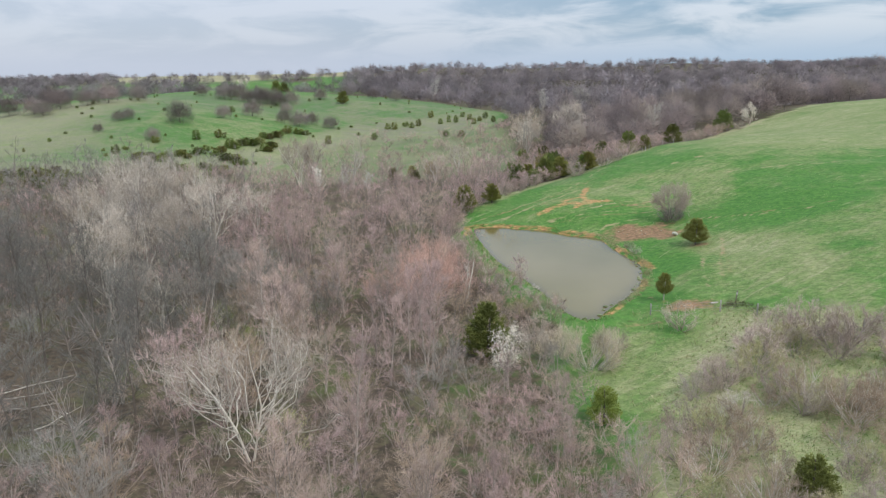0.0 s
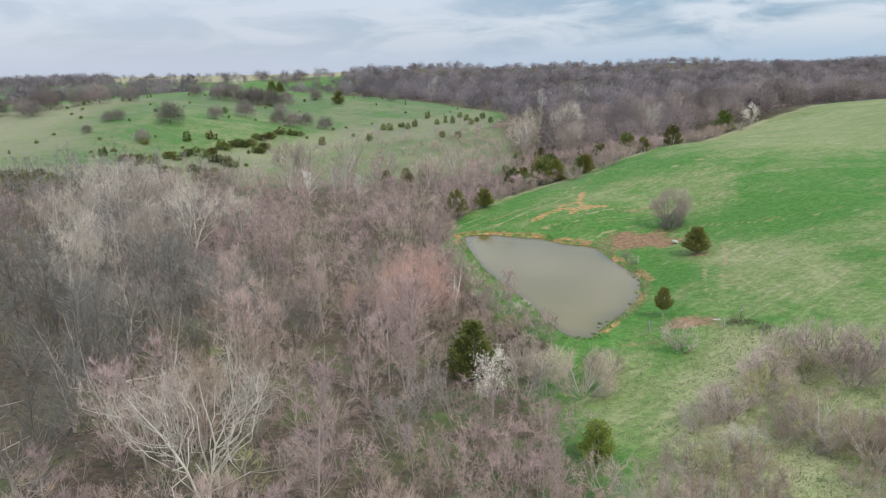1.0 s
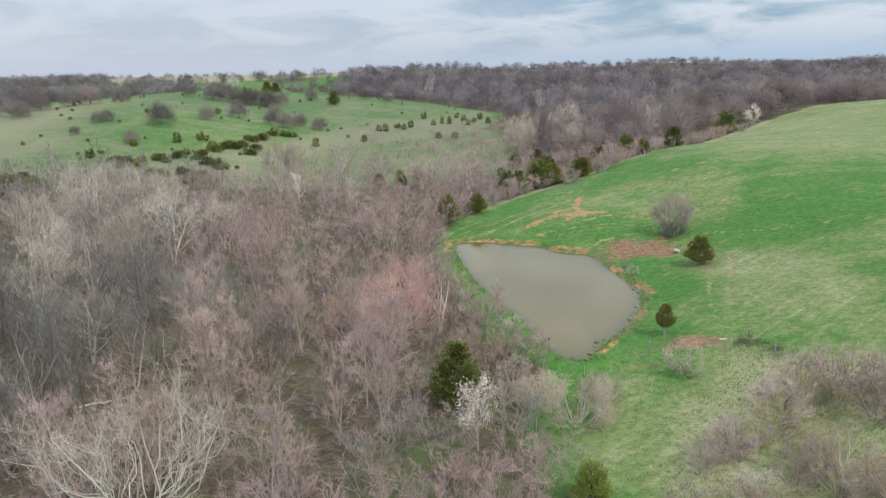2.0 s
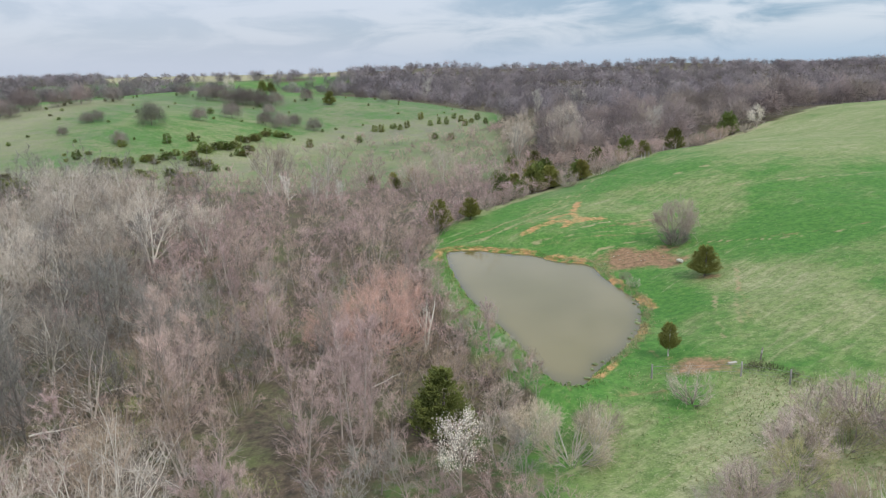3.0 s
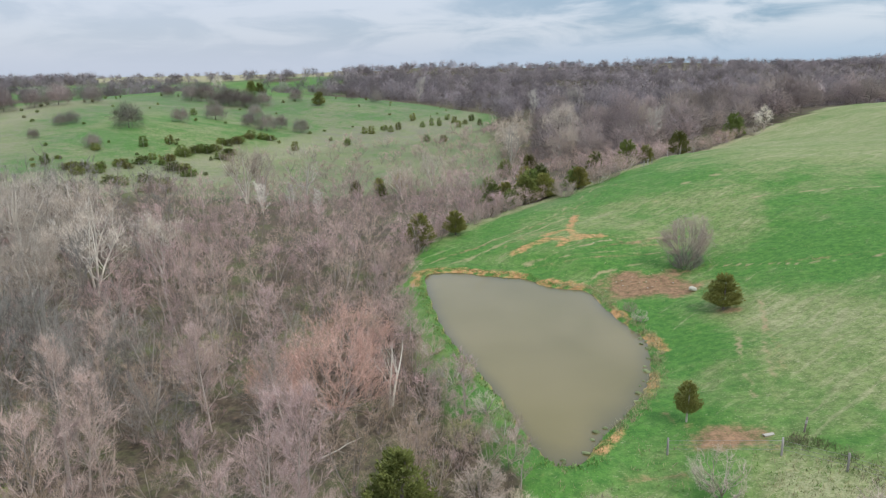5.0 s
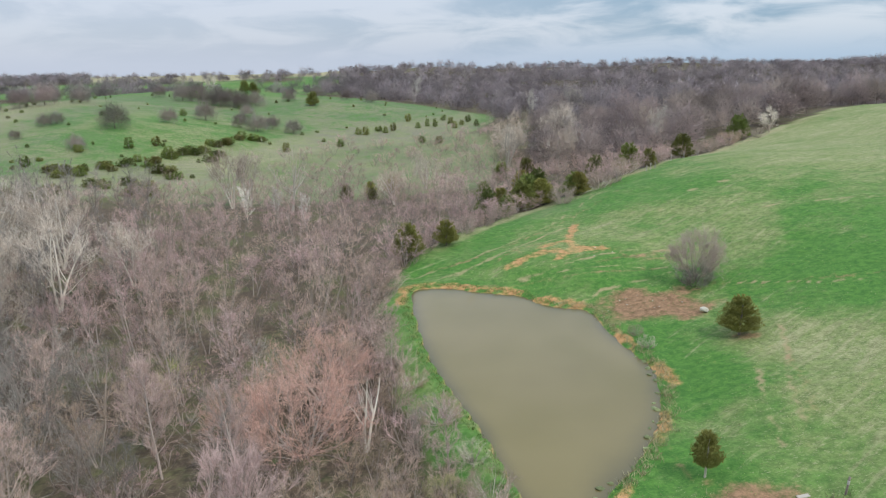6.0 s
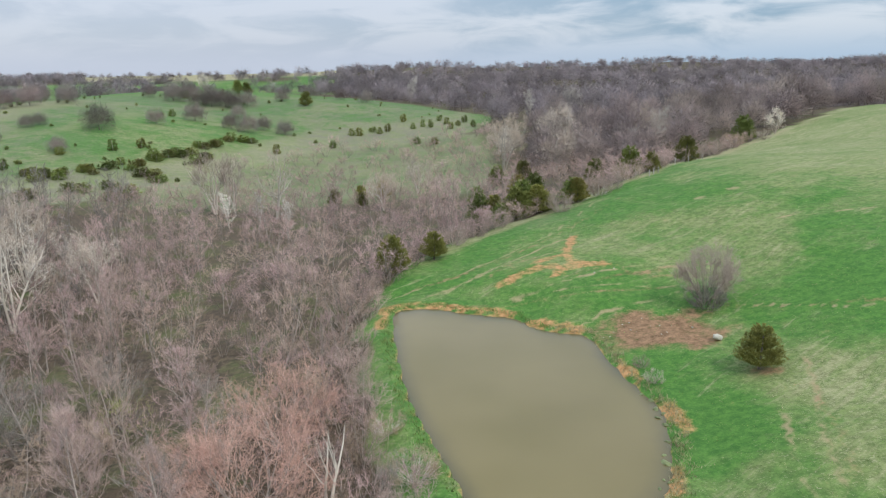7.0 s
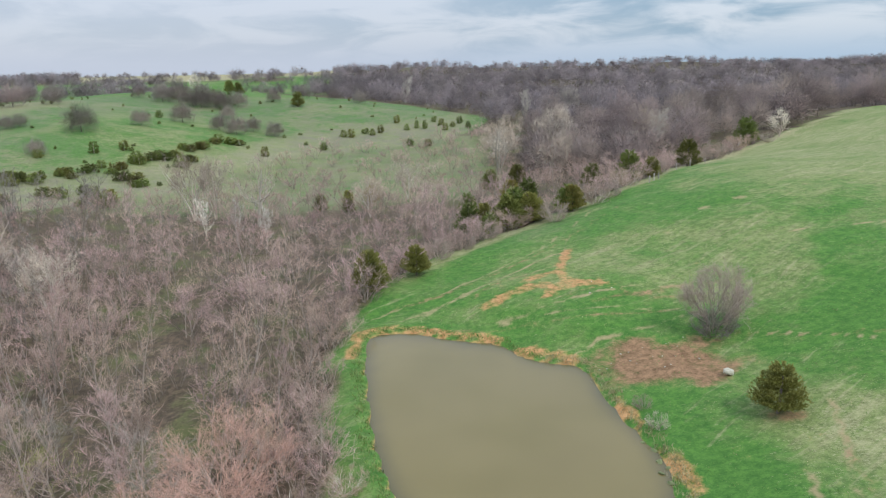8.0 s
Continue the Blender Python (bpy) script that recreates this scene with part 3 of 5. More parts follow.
def leader_tree(seed, tall=11.0, wide=2.6, base=2.0, girth=0.11, limbs=24, branches=7, twigs=9, twig=0.75, thin=0.02, lift=0.8, stems=1):
    """A slender leafless tree: one or more straight leaders with rising side limbs, branches and hair-fine twigs."""
    rng = np.random.default_rng(seed)
    s = Soup()
    tips, ways, wides = [], [], []
    for k in range(stems):
        a0 = rng.uniform(0, 6.28)
        off = 0.0 if stems == 1 else rng.uniform(0.16, 0.3)
        high = tall * (1.0 if k == 0 else rng.uniform(0.72, 0.95))
        trunk = bend(rng, (0.4 * off * math.cos(a0), 0.4 * off * math.sin(a0), -0.4), (off * math.cos(a0), off * math.sin(a0), 1), high, 8, 0.05, 0.03)
        g = girth / stems ** 0.4
        s.limb(trunk, [g * (1 - i / 8) ** 0.9 + 0.01 for i in range(9)], 5)
        number = limbs // stems
        for i in range(number):
            u = (i + rng.uniform(0, 1)) / number
            t = base / high + (0.96 - base / high) * u
            p, _ = along(trunk, t)
            reach = wide * (0.32 + 0.68 * math.sin(math.pi * min(1.0, 0.2 + 0.8 * u)) ** 0.8) * rng.uniform(0.6, 1.15)
            a = i * 2.4 + rng.uniform(-0.6, 0.6)
            limb = bend(rng, p, (math.cos(a), math.sin(a), lift * rng.uniform(0.6, 1.3) + 0.5 * u), reach * 1.3, 3, 0.18, 0.16)
            r = g * (1 - t) * 0.32 + 0.01
            s.limb(limb, [r * (1 - j / 3.3) + 0.006 for j in range(4)], 3)
            for j in range(branches):
                tt = rng.uniform(0.15, 1.0)
                p2, d2 = along(limb, tt)
                line = bend(rng, p2, d2 + rng.normal(size=3) * 0.5 + np.array((0, 0, 0.3)), reach * rng.uniform(0.35, 0.6) * (1.2 - 0.55 * tt), 2, 0.22, 0.1)
                for q in (0, 1):
                    tips.append(line[q])
                    ways.append((line[q + 1] - line[q]) * (1.5 if q == 0 else 1.1))
                    wides.append((r * 0.55 + thin * 0.5) * (1 - 0.35 * q))
                for _ in range(twigs):
                    p3, d3 = along(line, rng.uniform(0.05, 1.0))
                    tips.append(p3)
                    ways.append(unit(0.8 * d3 + rng.normal(size=3) * 0.42 + np.array((0, 0, 0.2))) * twig * rng.uniform(0.5, 1.3))
                    wides.append(thin * rng.uniform(0.6, 1.1))
    tips, ways = np.array(tips), np.array(ways)
    s.twigs(tips, tips + ways, np.array(wides), rng)
    return s


def distant_tree(seed, tall=12.0, wide=4.5, base=1.5, sprays=70, long=1.3, broad=0.2, limbs=6, low=-0.4):
    """A leafless tree seen from far away: a trunk, limbs that fan out and fine sprays of twigs that make a lobed dome.
    low: how far down the dome reaches, -1 to the foot."""
    rng = np.random.default_rng(seed)
    s = Soup()
    s.limb([(0, 0, -0.5), (0.1, 0, tall * 0.25), (0.2, 0.1, tall * 0.5)], [0.16, 0.1, 0.03], 3)
    mid = base + (tall - base) * 0.42
    size = np.array((wide, wide, tall - mid))

    def dome(n, deep):
        a, c = rng.uniform(0, 6.28, n), rng.uniform(low, 1.0, n)
        flat = np.sqrt(1 - c * c)
        out = np.stack([flat * np.cos(a), flat * np.sin(a), c], 1)
        lobed = 1 + 0.11 * np.sin(3 * a + seed) * np.sin(4 * c + 2 * seed) + 0.09 * np.sin(5 * a + 2 * seed + 5 * c)
        return out, np.array((0, 0, mid)) + out * size * (lobed * rng.uniform(deep, 1.06, n))[:, None]

    s.twigs(np.stack([np.zeros(limbs), np.zeros(limbs), tall * rng.uniform(0.1, 0.4, limbs)], 1), dome(limbs, 0.8)[1], np.full(limbs, 0.16), rng)
    out, p = dome(sprays, 0.55)
    d = 0.85 * out + rng.normal(size=(sprays, 3)) * 0.62 + np.array((0, 0, 0.35))
    d *= (long * rng.uniform(0.6, 1.3, sprays) / np.linalg.norm(d, axis=1))[:, None]
    side = np.cross(d, out + rng.normal(size=(sprays, 3)) * 0.25)
    side *= (broad / 2 / (np.linalg.norm(side, axis=1) + 1e-9))[:, None]
    turned = (np.cross(d + side, d - side) * out).sum(1) < 0
    side[turned] *= -1
    v = np.stack([p - d * 0.8 + side, p - d * 0.8 - side, p + d * 0.2], 1).reshape(-1, 3)
    s.put(1, v, np.arange(len(v)).reshape(-1, 3))
    round_out = out + np.array((0, 0, 0.25)) + rng.normal(size=out.shape) * 0.12
    fan = s.arrays(1)[0]
    first = (fan[:len(fan) - len(v)] - np.array((0, 0, mid))) + np.array((0, 0, 1.0))
    s.way = np.concatenate([first, np.repeat(round_out, 3, 0)])
    s.way /= np.linalg.norm(s.way, axis=1)[:, None] + 1e-9
    return s


def evergreen(seed, tall=4.0, wide=2.4, tufts=900, size=0.34, foot=0.1, blunt=0.6):
    """A red cedar: a stem and many small pointed sprays in boughs that make a ragged rounded cone."""
    rng = np.random.default_rng(seed)
    s = Soup()
    s.limb(bend(rng, (0, 0, -0.2), (0, 0, 1), tall * 0.95, 5, 0.03, 0.02), [0.03 + 0.03 * tall * (1 - i / 5) for i in range(6)], 5)
    boughs = 190
    f = foot + (1 - foot) * rng.beta(1.0, 1.3, boughs)
    a = np.arange(boughs) * 2.4 + rng.uniform(-0.5, 0.5, boughs)
    grow = rng.uniform(0.74, 1.18, boughs)
    pick = rng.integers(0, boughs, tufts)
    out = rng.uniform(0.12, 1.0, tufts) ** 0.62
    ff = np.clip(f[pick] + 0.17 * (out - 0.6) + rng.normal(size=tufts) * 0.016, 0.02, 1.0)
    aa = a[pick] + rng.normal(size=tufts) * 0.24 * (1.15 - 0.5 * out)
    shape = np.clip(1 - f[pick], 0, 1) ** blunt * np.minimum(1.0, (f[pick] - foot) / 0.22 + 0.55)
    r = wide / 2 * shape * grow[pick] * out
    p = np.stack([r * np.cos(aa), r * np.sin(aa), ff * tall * 0.96], 1)
    for reach, breadth, loose in ((1.0, 0.5, 0.3), (0.85, 0.45, 0.5)):
        d = np.stack([np.cos(aa) * 0.8, np.sin(aa) * 0.8, rng.uniform(0.3, 1.2, tufts)], 1) + rng.normal(size=(tufts, 3)) * loose
        d *= (reach * size * rng.uniform(0.6, 1.2, tufts) / np.linalg.norm(d, axis=1))[:, None]
        s.twigs(p, p + d, np.full(tufts, size * breadth), rng)
    return s


def specks(soup, number, size, seed, near=0.25):
    """Small petals or leaves on the twigs of a plant."""
    rng = np.random.default_rng(seed)
    v = soup.arrays(1)[0].reshape(-1, 3, 3)
    pick = rng.integers(0, len(v), number)
    p = v[pick, 2] + rng.normal(size=(number, 3)) * near
    e1, e2 = rng.normal(size=(number, 3)), rng.normal(size=(number, 3))
    e1 *= (size / np.linalg.norm(e1, axis=1))[:, None]
    e2 *= (size / np.linalg.norm(e2, axis=1))[:, None]
    return np.stack([p - e1 * 0.5, p + e1 * 0.5 + e2 * 0.2, p + e2], 1).reshape(-1, 3), np.arange(number * 3).reshape(-1, 3)


def make_plant(name, soup, wood, twig, label, category, group="", crown="crown", extra=None):
    """A plant with its parts: trunk, and crown of twigs or foliage."""
    root = tagged(new(name), label, category, group)
    trunk = new("trunk", mesh_from("trunk", *soup.arrays(0), [wood], flat=False))
    trunk.parent = root
    top = new(crown, mesh_from(crown, *soup.arrays(1), [twig], flat=soup.way is None))
    if soup.way is not None:
        top.data.normals_split_custom_set_from_vertices(soup.way)
    top.parent = root
    if extra:
        part_name, arrays, mat = extra
        more = new(part_name, mesh_from(part_name, *arrays, [mat]))
        more.parent = root
    return root


class Kind:
    """One built plant that is set out at many places; the first use is the plant itself."""

    def __init__(self, *args, **more):
        self.ob, self.used, self.tall = make_plant(*args, **more), False, 1.0

    def at(self, x, y, size=1.0, turn=0.0, lean=0.0, sink=0.05, wide=None):
        m = pose(x, y, height(x, y) - sink, lean, 0, turn)
        if not self.used:
            self.used = True
            ob = self.ob
            ob.matrix_basis = m
        else:
            ob = copy_thing(self.ob, m)
        w = wide or size
        ob.scale = (w, w, size)
        return ob


def scatter(x0, x1, y0, y1, step, seed, keep):
    """Uneven places about a step apart where keep(x, y) holds."""
    rng = np.random.default_rng(seed)
    gx, gy = np.meshgrid(np.arange(x0, x1, step), np.arange(y0, y1, step))
    x = gx.ravel() + rng.uniform(-0.55, 0.55, gx.size) * step
    y = gy.ravel() + rng.uniform(-0.55, 0.55, gx.size) * step
    ok = keep(x, y, rng.uniform(0, 1, gx.size))
    return x[ok], y[ok], rng


def joined(name, kinds, x, y, rng, low, high, label, category, mats, tint=None, wide=(0.85, 1.2)):
    """Many plants of a few kinds as one piece of growth."""
    V, F, S, T, N, count = [], [], [], [], [], 0
    z = land(x, y)
    for i in range(len(x)):
        soup = kinds[rng.integers(0, len(kinds))]
        size, turn, t = rng.uniform(low, high), rng.uniform(0, 6.28), float(np.clip(0.5 + 0.4 * wave(x[i], y[i], 55, 2.0) + rng.normal() * 0.22, 0, 1))
        w = size * rng.uniform(*wide)
        c, s_ = math.cos(turn), math.sin(turn)
        for which in (0, 1):
            v, f = soup.arrays(which)
            if len(v):
                V.append(np.stack([(v[:, 0] * c - v[:, 1] * s_) * w + x[i], (v[:, 0] * s_ + v[:, 1] * c) * w + y[i], v[:, 2] * size + z[i] - 0.1], 1))
                if soup.way is not None:
                    o = soup.way if which else v * np.array((1, 1, 0)) + np.array((0, 0.01, 0))
                    N.append(np.stack([o[:, 0] * c - o[:, 1] * s_, o[:, 0] * s_ + o[:, 1] * c, o[:, 2]], 1))
                F.append(f + count)
                T.append(np.full(len(v), t))
                S.append(np.full(len(f), which))
                count += len(v)
    me = mesh_from(name, np.concatenate(V), np.concatenate(F), mats, np.concatenate(S), flat=not N, tint=np.concatenate(T))
    if N:
        me.normals_split_custom_set_from_vertices(np.concatenate(N))
    return tagged(new(name, me), label, category, kind="stuff")


TREES, SHARED = "bare trees of the near woods", "red cedars"
BUSHES = "bare bushes of the pasture"


def kept_clear(x, y):
    """Ground round single plants where no other tree stands."""
    blossom = (np.abs(x - 6.2) < 2.8) & (y > 62) & (y < 70.5)
    cedar = (np.abs(x - 4.5) < 3.4) & (y > 70) & (y < 81)
    young_cedar = (np.abs(x - 14) < 2.6) & (y > 53) & (y < 61)
    return ~(blossom | cedar | young_cedar)


def near_woods():
    slender = [Kind("bare_tree", leader_tree(11 + k, 11.0, 2.7, 1.8, 0.10, 24, 6, 16, 0.8, 0.022), BARK, TWIG_MAUVE, "slender leafless young tree with mauve-pink twigs in dense woods", "tree", TREES) for k in range(3)]
    many = [Kind("bare_tree", leader_tree(21 + k, 9.0, 2.6, 0.8, 0.11, 27, 6, 15, 0.75, 0.023, 0.9, 3), BARK, TWIG_TAN, "leafless many-stemmed tree with tan twigs in dense woods", "tree", TREES) for k in range(2)]
    pale = [Kind("bare_tree", leader_tree(25 + k, 10.5, 3.0, 1.6, 0.11, 26, 6, 13, 0.85, 0.02, 0.65, 2), BARK, TWIG_GREY, "leafless forked tree with grey bark in dense woods", "tree", TREES) for k in range(2)]
    broad = [Kind("bare_tree", bare_tree(31 + k, 12.0, 5.2, 2.5, 0.19, 2, 28, 9, 11, 0.85, 0.02, (6, 4), (5, 6), 0.3, 0.3, 0.6, crook=0.08), BARK, TWIG_DIM, "spreading leafless tree with grey limbs in dense woods", "tree", TREES) for k in range(2)]

    dark = [Kind("bare_tree", leader_tree(35 + k, 12.5, 3.4, 3.0, 0.14, 26, 6, 14, 0.9, 0.022, 0.6), DARK_BARK, TWIG_DIM, "leafless tree with a dark trunk in dense woods", "tree", TREES) for k in range(2)]

    def keep(x, y, r):
        glade = (np.abs(x + 11 + 0.08 * (y - 80)) > 1.9) | (y < 62) | (y > 118)
        open_spot = (np.hypot(x + 0.5, y - 89) > 3.2) & (np.hypot(x + 2.5, y - 97) > 5.5) & (np.hypot(x + 16.5, y - 53) > 8.0) & (np.hypot(x - 4.7, y - 78.6) > 3.8) & (np.hypot(x - 6.2, y - 68.6) > 2.6) & (np.hypot(x - 14, y - 59) > 3) & (np.hypot((x + 44) / 1.3, y - 71) > 7)
        return (wooded(x, y) > 0.8) & (x > -0.70 * y - 8) & (r < np.where(x < -32, 0.8, 0.93) - 0.45 * smooth(1.6 * wave(x, y, 24, 8.0) - 0.3)) & glade & open_spot & kept_clear(x, y)

    x, y, rng = scatter(-80, 18, 26, 116, 4.6, 5, keep)
    order = np.argsort(np.hypot(x, y - 45))
    for i in order[:285]:
        big = x[i] < -24 and rng.uniform() < 0.14
        stand = 0.5 + 0.5 * float(wave(x[i], y[i], 34, 6.0)) + rng.normal() * 0.22
        size = rng.uniform(0.72, 1.08) * (1.0 - 0.22 * float(wave(x[i], y[i], 24, 8.0)))
        if big:
            kind = broad[rng.integers(0, 2)]
        elif x[i] < -29:
            kind = (dark[0], dark[1], dark[0], dark[1], pale[0])[rng.integers(0, 5)]
        elif stand < 0.3:
            kind = pale[rng.integers(0, 2)]
        elif stand < 0.75:
            kind = slender[rng.integers(0, 3)]
        else:
            kind = many[rng.integers(0, 2)]
        if x[i] > -1.5 and y[i] < 82:
            size *= 0.55
        elif x[i] > 1:
            size *= 0.6
        kind.at(x[i], y[i], size, rng.uniform(0, 360), rng.uniform(-4, 4), 0.05, size * rng.uniform(0.9, 1.25))
    lead = Kind("bare_tree", bare_tree(301, 12.0, 6.0, 1.8, 0.125, 2, 40, 11, 10, 0.75, 0.022, (6, 3), (6, 7), 0.35, 0.25, 0.8, -0.1, 0.08), PALE_BARK, BUSH_GREY, "great spreading leafless tree with pale bare limbs", "tree", TREES)
    lead.at(-17.0, 55.5, 1.12, 40)
    red = Kind("bare_tree", bare_tree(305, 8.0, 5.6, 0.6, 0.16, 5, 46, 10, 14, 0.85, 0.036, (5, 3), (5, 5), 0.7, 0.2, 0.65, crook=0.07), BARK, TWIG_RED, "low spreading tree with russet-red budding twigs", "tree", TREES)
    red.at(-2.6, 97.5, 1.0, 10)
    red.at(-2.6, 108.5, 0.9, 150), red.at(-9.5, 103, 0.6, 250)
    snag = Kind("dead_tree", bare_tree(307, 8.5, 2.2, 3.0, 0.22, 2, 7, 2, 1, 0.6, 0.03, (6, 4), (5, 4), 0.25, 0.6), PALE_BARK, PALE_BARK, "broken dead tree with bleached white bark", "tree")
    snag.at(2.8, 97.4, 0.95, 60)
    olive = Kind("budding_tree", (soup := bare_tree(309, 7.0, 2.8, 1.2, 0.14, 2, 14, 5, 11, 0.8)), BARK, TWIG_OLIVE, "small tree just breaking into yellow-green leaf", "tree", extra=("leaves", specks(soup, 900, 0.11, 3), LEAVES))
    for x, y, size in ((-13.5, 54, 0.7), (-24, 78, 0.8), (-31, 92, 0.7), (-18, 112, 0.8), (7.5, 82, 0.5), (9, 88, 0.4), (-9, 66, 0.6)):
        olive.at(x, y, size, x * 40)
    return x, y


near_woods()


def wider_woods():
    mid = [leader_tree(51 + k, 9.0 + k, 3.0, 1.5, 0.10, 12, 4, 9, 1.05, 0.036, 0.8, 1 + k % 2) for k in range(5)]
    brush = [bare_tree(61 + k, 4.2, 2.2, 0.4, 0.05, 4, 9, 4, 9, 0.8, 0.034, (3, 3), (2, 1), 0.5, 0.15, 0.7) for k in range(4)]
    far = [distant_tree(71 + k, 10.0 + k, 5.6, 0.2, 850, 1.9, 0.15, 7) for k in range(6)]
    beyond = [distant_tree(81 + k, 10.0 + k, 6.4, 0.2, 300, 2.4, 0.31, 5, -0.7) for k in range(5)]
    x, y, rng = scatter(-150, 30, 108, 262, 5.0, 7, lambda x, y, r: (wooded(x, y) > 0.75) & (x > -0.70 * y - 15) & (y > 114) & (r < np.where(((x < -28) & (y < 185)) | (y < 140) | ((x < -80) & (y < 230)), 0.85, 0.2)))
    xx, yy, _ = scatter(-60, 17, -20, 27, 10.0, 33, lambda x, y, r: (wooded(x, y) > 0.8) & (r < 0.8) & (np.abs(x) < 25 + 0.6 * np.abs(y)))
    x, y = np.concatenate([x, xx]), np.concatenate([y, yy])
    grey = x < -36 + 0.25 * (114 - y) + 5 * wave(x, y, 30, 2.0)
    joined("mid_woods", mid, x[~grey], y[~grey], rng, 0.6, 1.1, "dense leafless mauve-grey woods along the creek", "woods", [BARK, WOODS])
    joined("grey_woods", mid, x[grey], y[grey], rng, 0.7, 1.2, "dense leafless dull grey woods below the western pasture", "woods", [DARK_BARK, GREY_WOODS])
    x, y, rng = scatter(-150, 120, 114, 425, 5.2, 8, lambda x, y, r: (wooded(x, y) > 0.25) & (x > -0.62 * y - 10) & (x < 62 + 0.3 * (y - 200)) & (r < np.where(y < 190, 0.66, np.where(y < 265, 0.45, 0.28))) & (np.hypot(x + 29, (y - 225) / 2) > 3) & (np.hypot(x + 46, (y - 238) / 2) > 4))
    joined("creek_brush", brush, x, y, rng, 0.8, 1.5, "tangled leafless mauve brush in the creek bottom", "brush", [BARK, WOODS], wide=(0.9, 1.5))
    x, y, rng = scatter(-75, 16, 26, 114, 3.6, 9, lambda x, y, r: (wooded(x, y) > 0.6) & (x > -0.70 * y - 5) & (r < np.where(x < -30, 0.25, 0.6) + 0.2 * (x > 0)) & ((np.abs(x + 11 + 0.08 * (y - 80)) > 2.0) | (y < 62)) & (np.hypot(x + 0.5, y - 89) > 3.5) & kept_clear(x, y))
    joined("undergrowth", brush, x, y, rng, 0.4, 0.9, "low leafless undergrowth beneath the trees", "brush", [BARK, WOODS], wide=(0.9, 1.5))
    x, y, rng = scatter(3, 19, 30, 78, 2.3, 19, lambda x, y, r: (x < np.interp(y, [30, 60, 78], [18, 16, 9])) & (r < 0.85) & (np.hypot(x - 14, (y - 57.5) / 1.4) > 2.4) & (np.hypot(x - 6.2, y - 67.5) > 2.0) & (np.hypot(x - 15.3, y - 70) > 3.2))
    joined("edge_brush", brush, x, y, rng, 0.4, 0.85, "pinkish-tan leafless brush along the edge of the woods", "brush", [BARK, WOODS], wide=(0.9, 1.4))
    x, y, rng = scatter(-6, 30, 84, 186, 2.0, 29, lambda x, y, r: (np.abs(x - np.interp(y, [p[0] for p in EDGE], [p[1] for p in EDGE]) + 2.2) < 2.8) & (from_shore(x, y) > np.where(y < 112, 0.8, 1.6)) & (r < np.where(y < 112, 0.85, 0.75)) & (np.hypot(x - 3.4, y - 96) > 3))
    joined("shore_brush", brush, x, y, rng, 0.35, 0.85, "low pinkish-tan leafless brush between pond bank and woods", "brush", [BARK, WOODS], wide=(0.9, 1.4))
    x, y, rng = scatter(0, 110, 140, 275, 2.4, 39, lambda x, y, r: (np.abs(x - np.interp(y, [p[0] for p in EDGE], [p[1] for p in EDGE]) + 3.0) < 3.6 + 0.02 * (y - 140)) & (r < 0.62))
    joined("pasture_edge_brush", brush, x, y, rng, 0.45, 1.0, "mauve-pink leafless brush along the creek side of the pasture", "brush", [BARK, WOODS], wide=(0.9, 1.4))
    farther = [distant_tree(75 + k, 10.0 + k, 7.0, 0.0, 150, 3.1, 0.5, 4, -0.7) for k in range(5)]

    def far_cover(x, y, r):
        return (wooded(x, y) > np.where((x < -60) & (y > 560), 0.5, 0.85)) & (np.abs(x) < 0.66 * y + 40) & (r < 0.95) & ((x > 40 + 0.12 * (y - 260)) | (y > 450))

    x, y, rng = scatter(-760, -330, 1330, 1540, 22.0, 27, lambda x, y, r: (r < 0.3) & (x / y > -0.5) & (x / y < -0.24))
    joined("skyline_trees", farther, x, y, rng, 0.5, 1.1, "thin line of bare trees beyond pale stubble fields", "trees", [DARK_BARK, FAR_WOODS], wide=(0.8, 1.2))
    for name, trees, label, bands in (("far_woods", far, "leafless grey-mauve woods covering the far slopes", ((262, 420, 11.5, 1),)),
                                      ("farther_woods", beyond, "leafless purplish-grey woods rolling over low hills", ((420, 720, 14.5, 2),)),
                                      ("skyline_woods", farther, "hazy grey woods along the skyline", ((720, 1100, 20.0, 3), (1100, 1560, 32.0, 4)))):
        X, Y = [], []
        for y0, y1, step, seed in bands:
            x, y, rng = scatter(-0.8 * y1, 0.85 * y1, y0, y1, step, 20 + seed, far_cover)
            X.append(x), Y.append(y)
        joined(name, trees, np.concatenate(X), np.concatenate(Y), rng, 0.6, 1.25, label, "woods", [DARK_BARK, CREEK_WOODS if trees is far else FAR_WOODS], wide=(0.85, 1.3))


wider_woods()


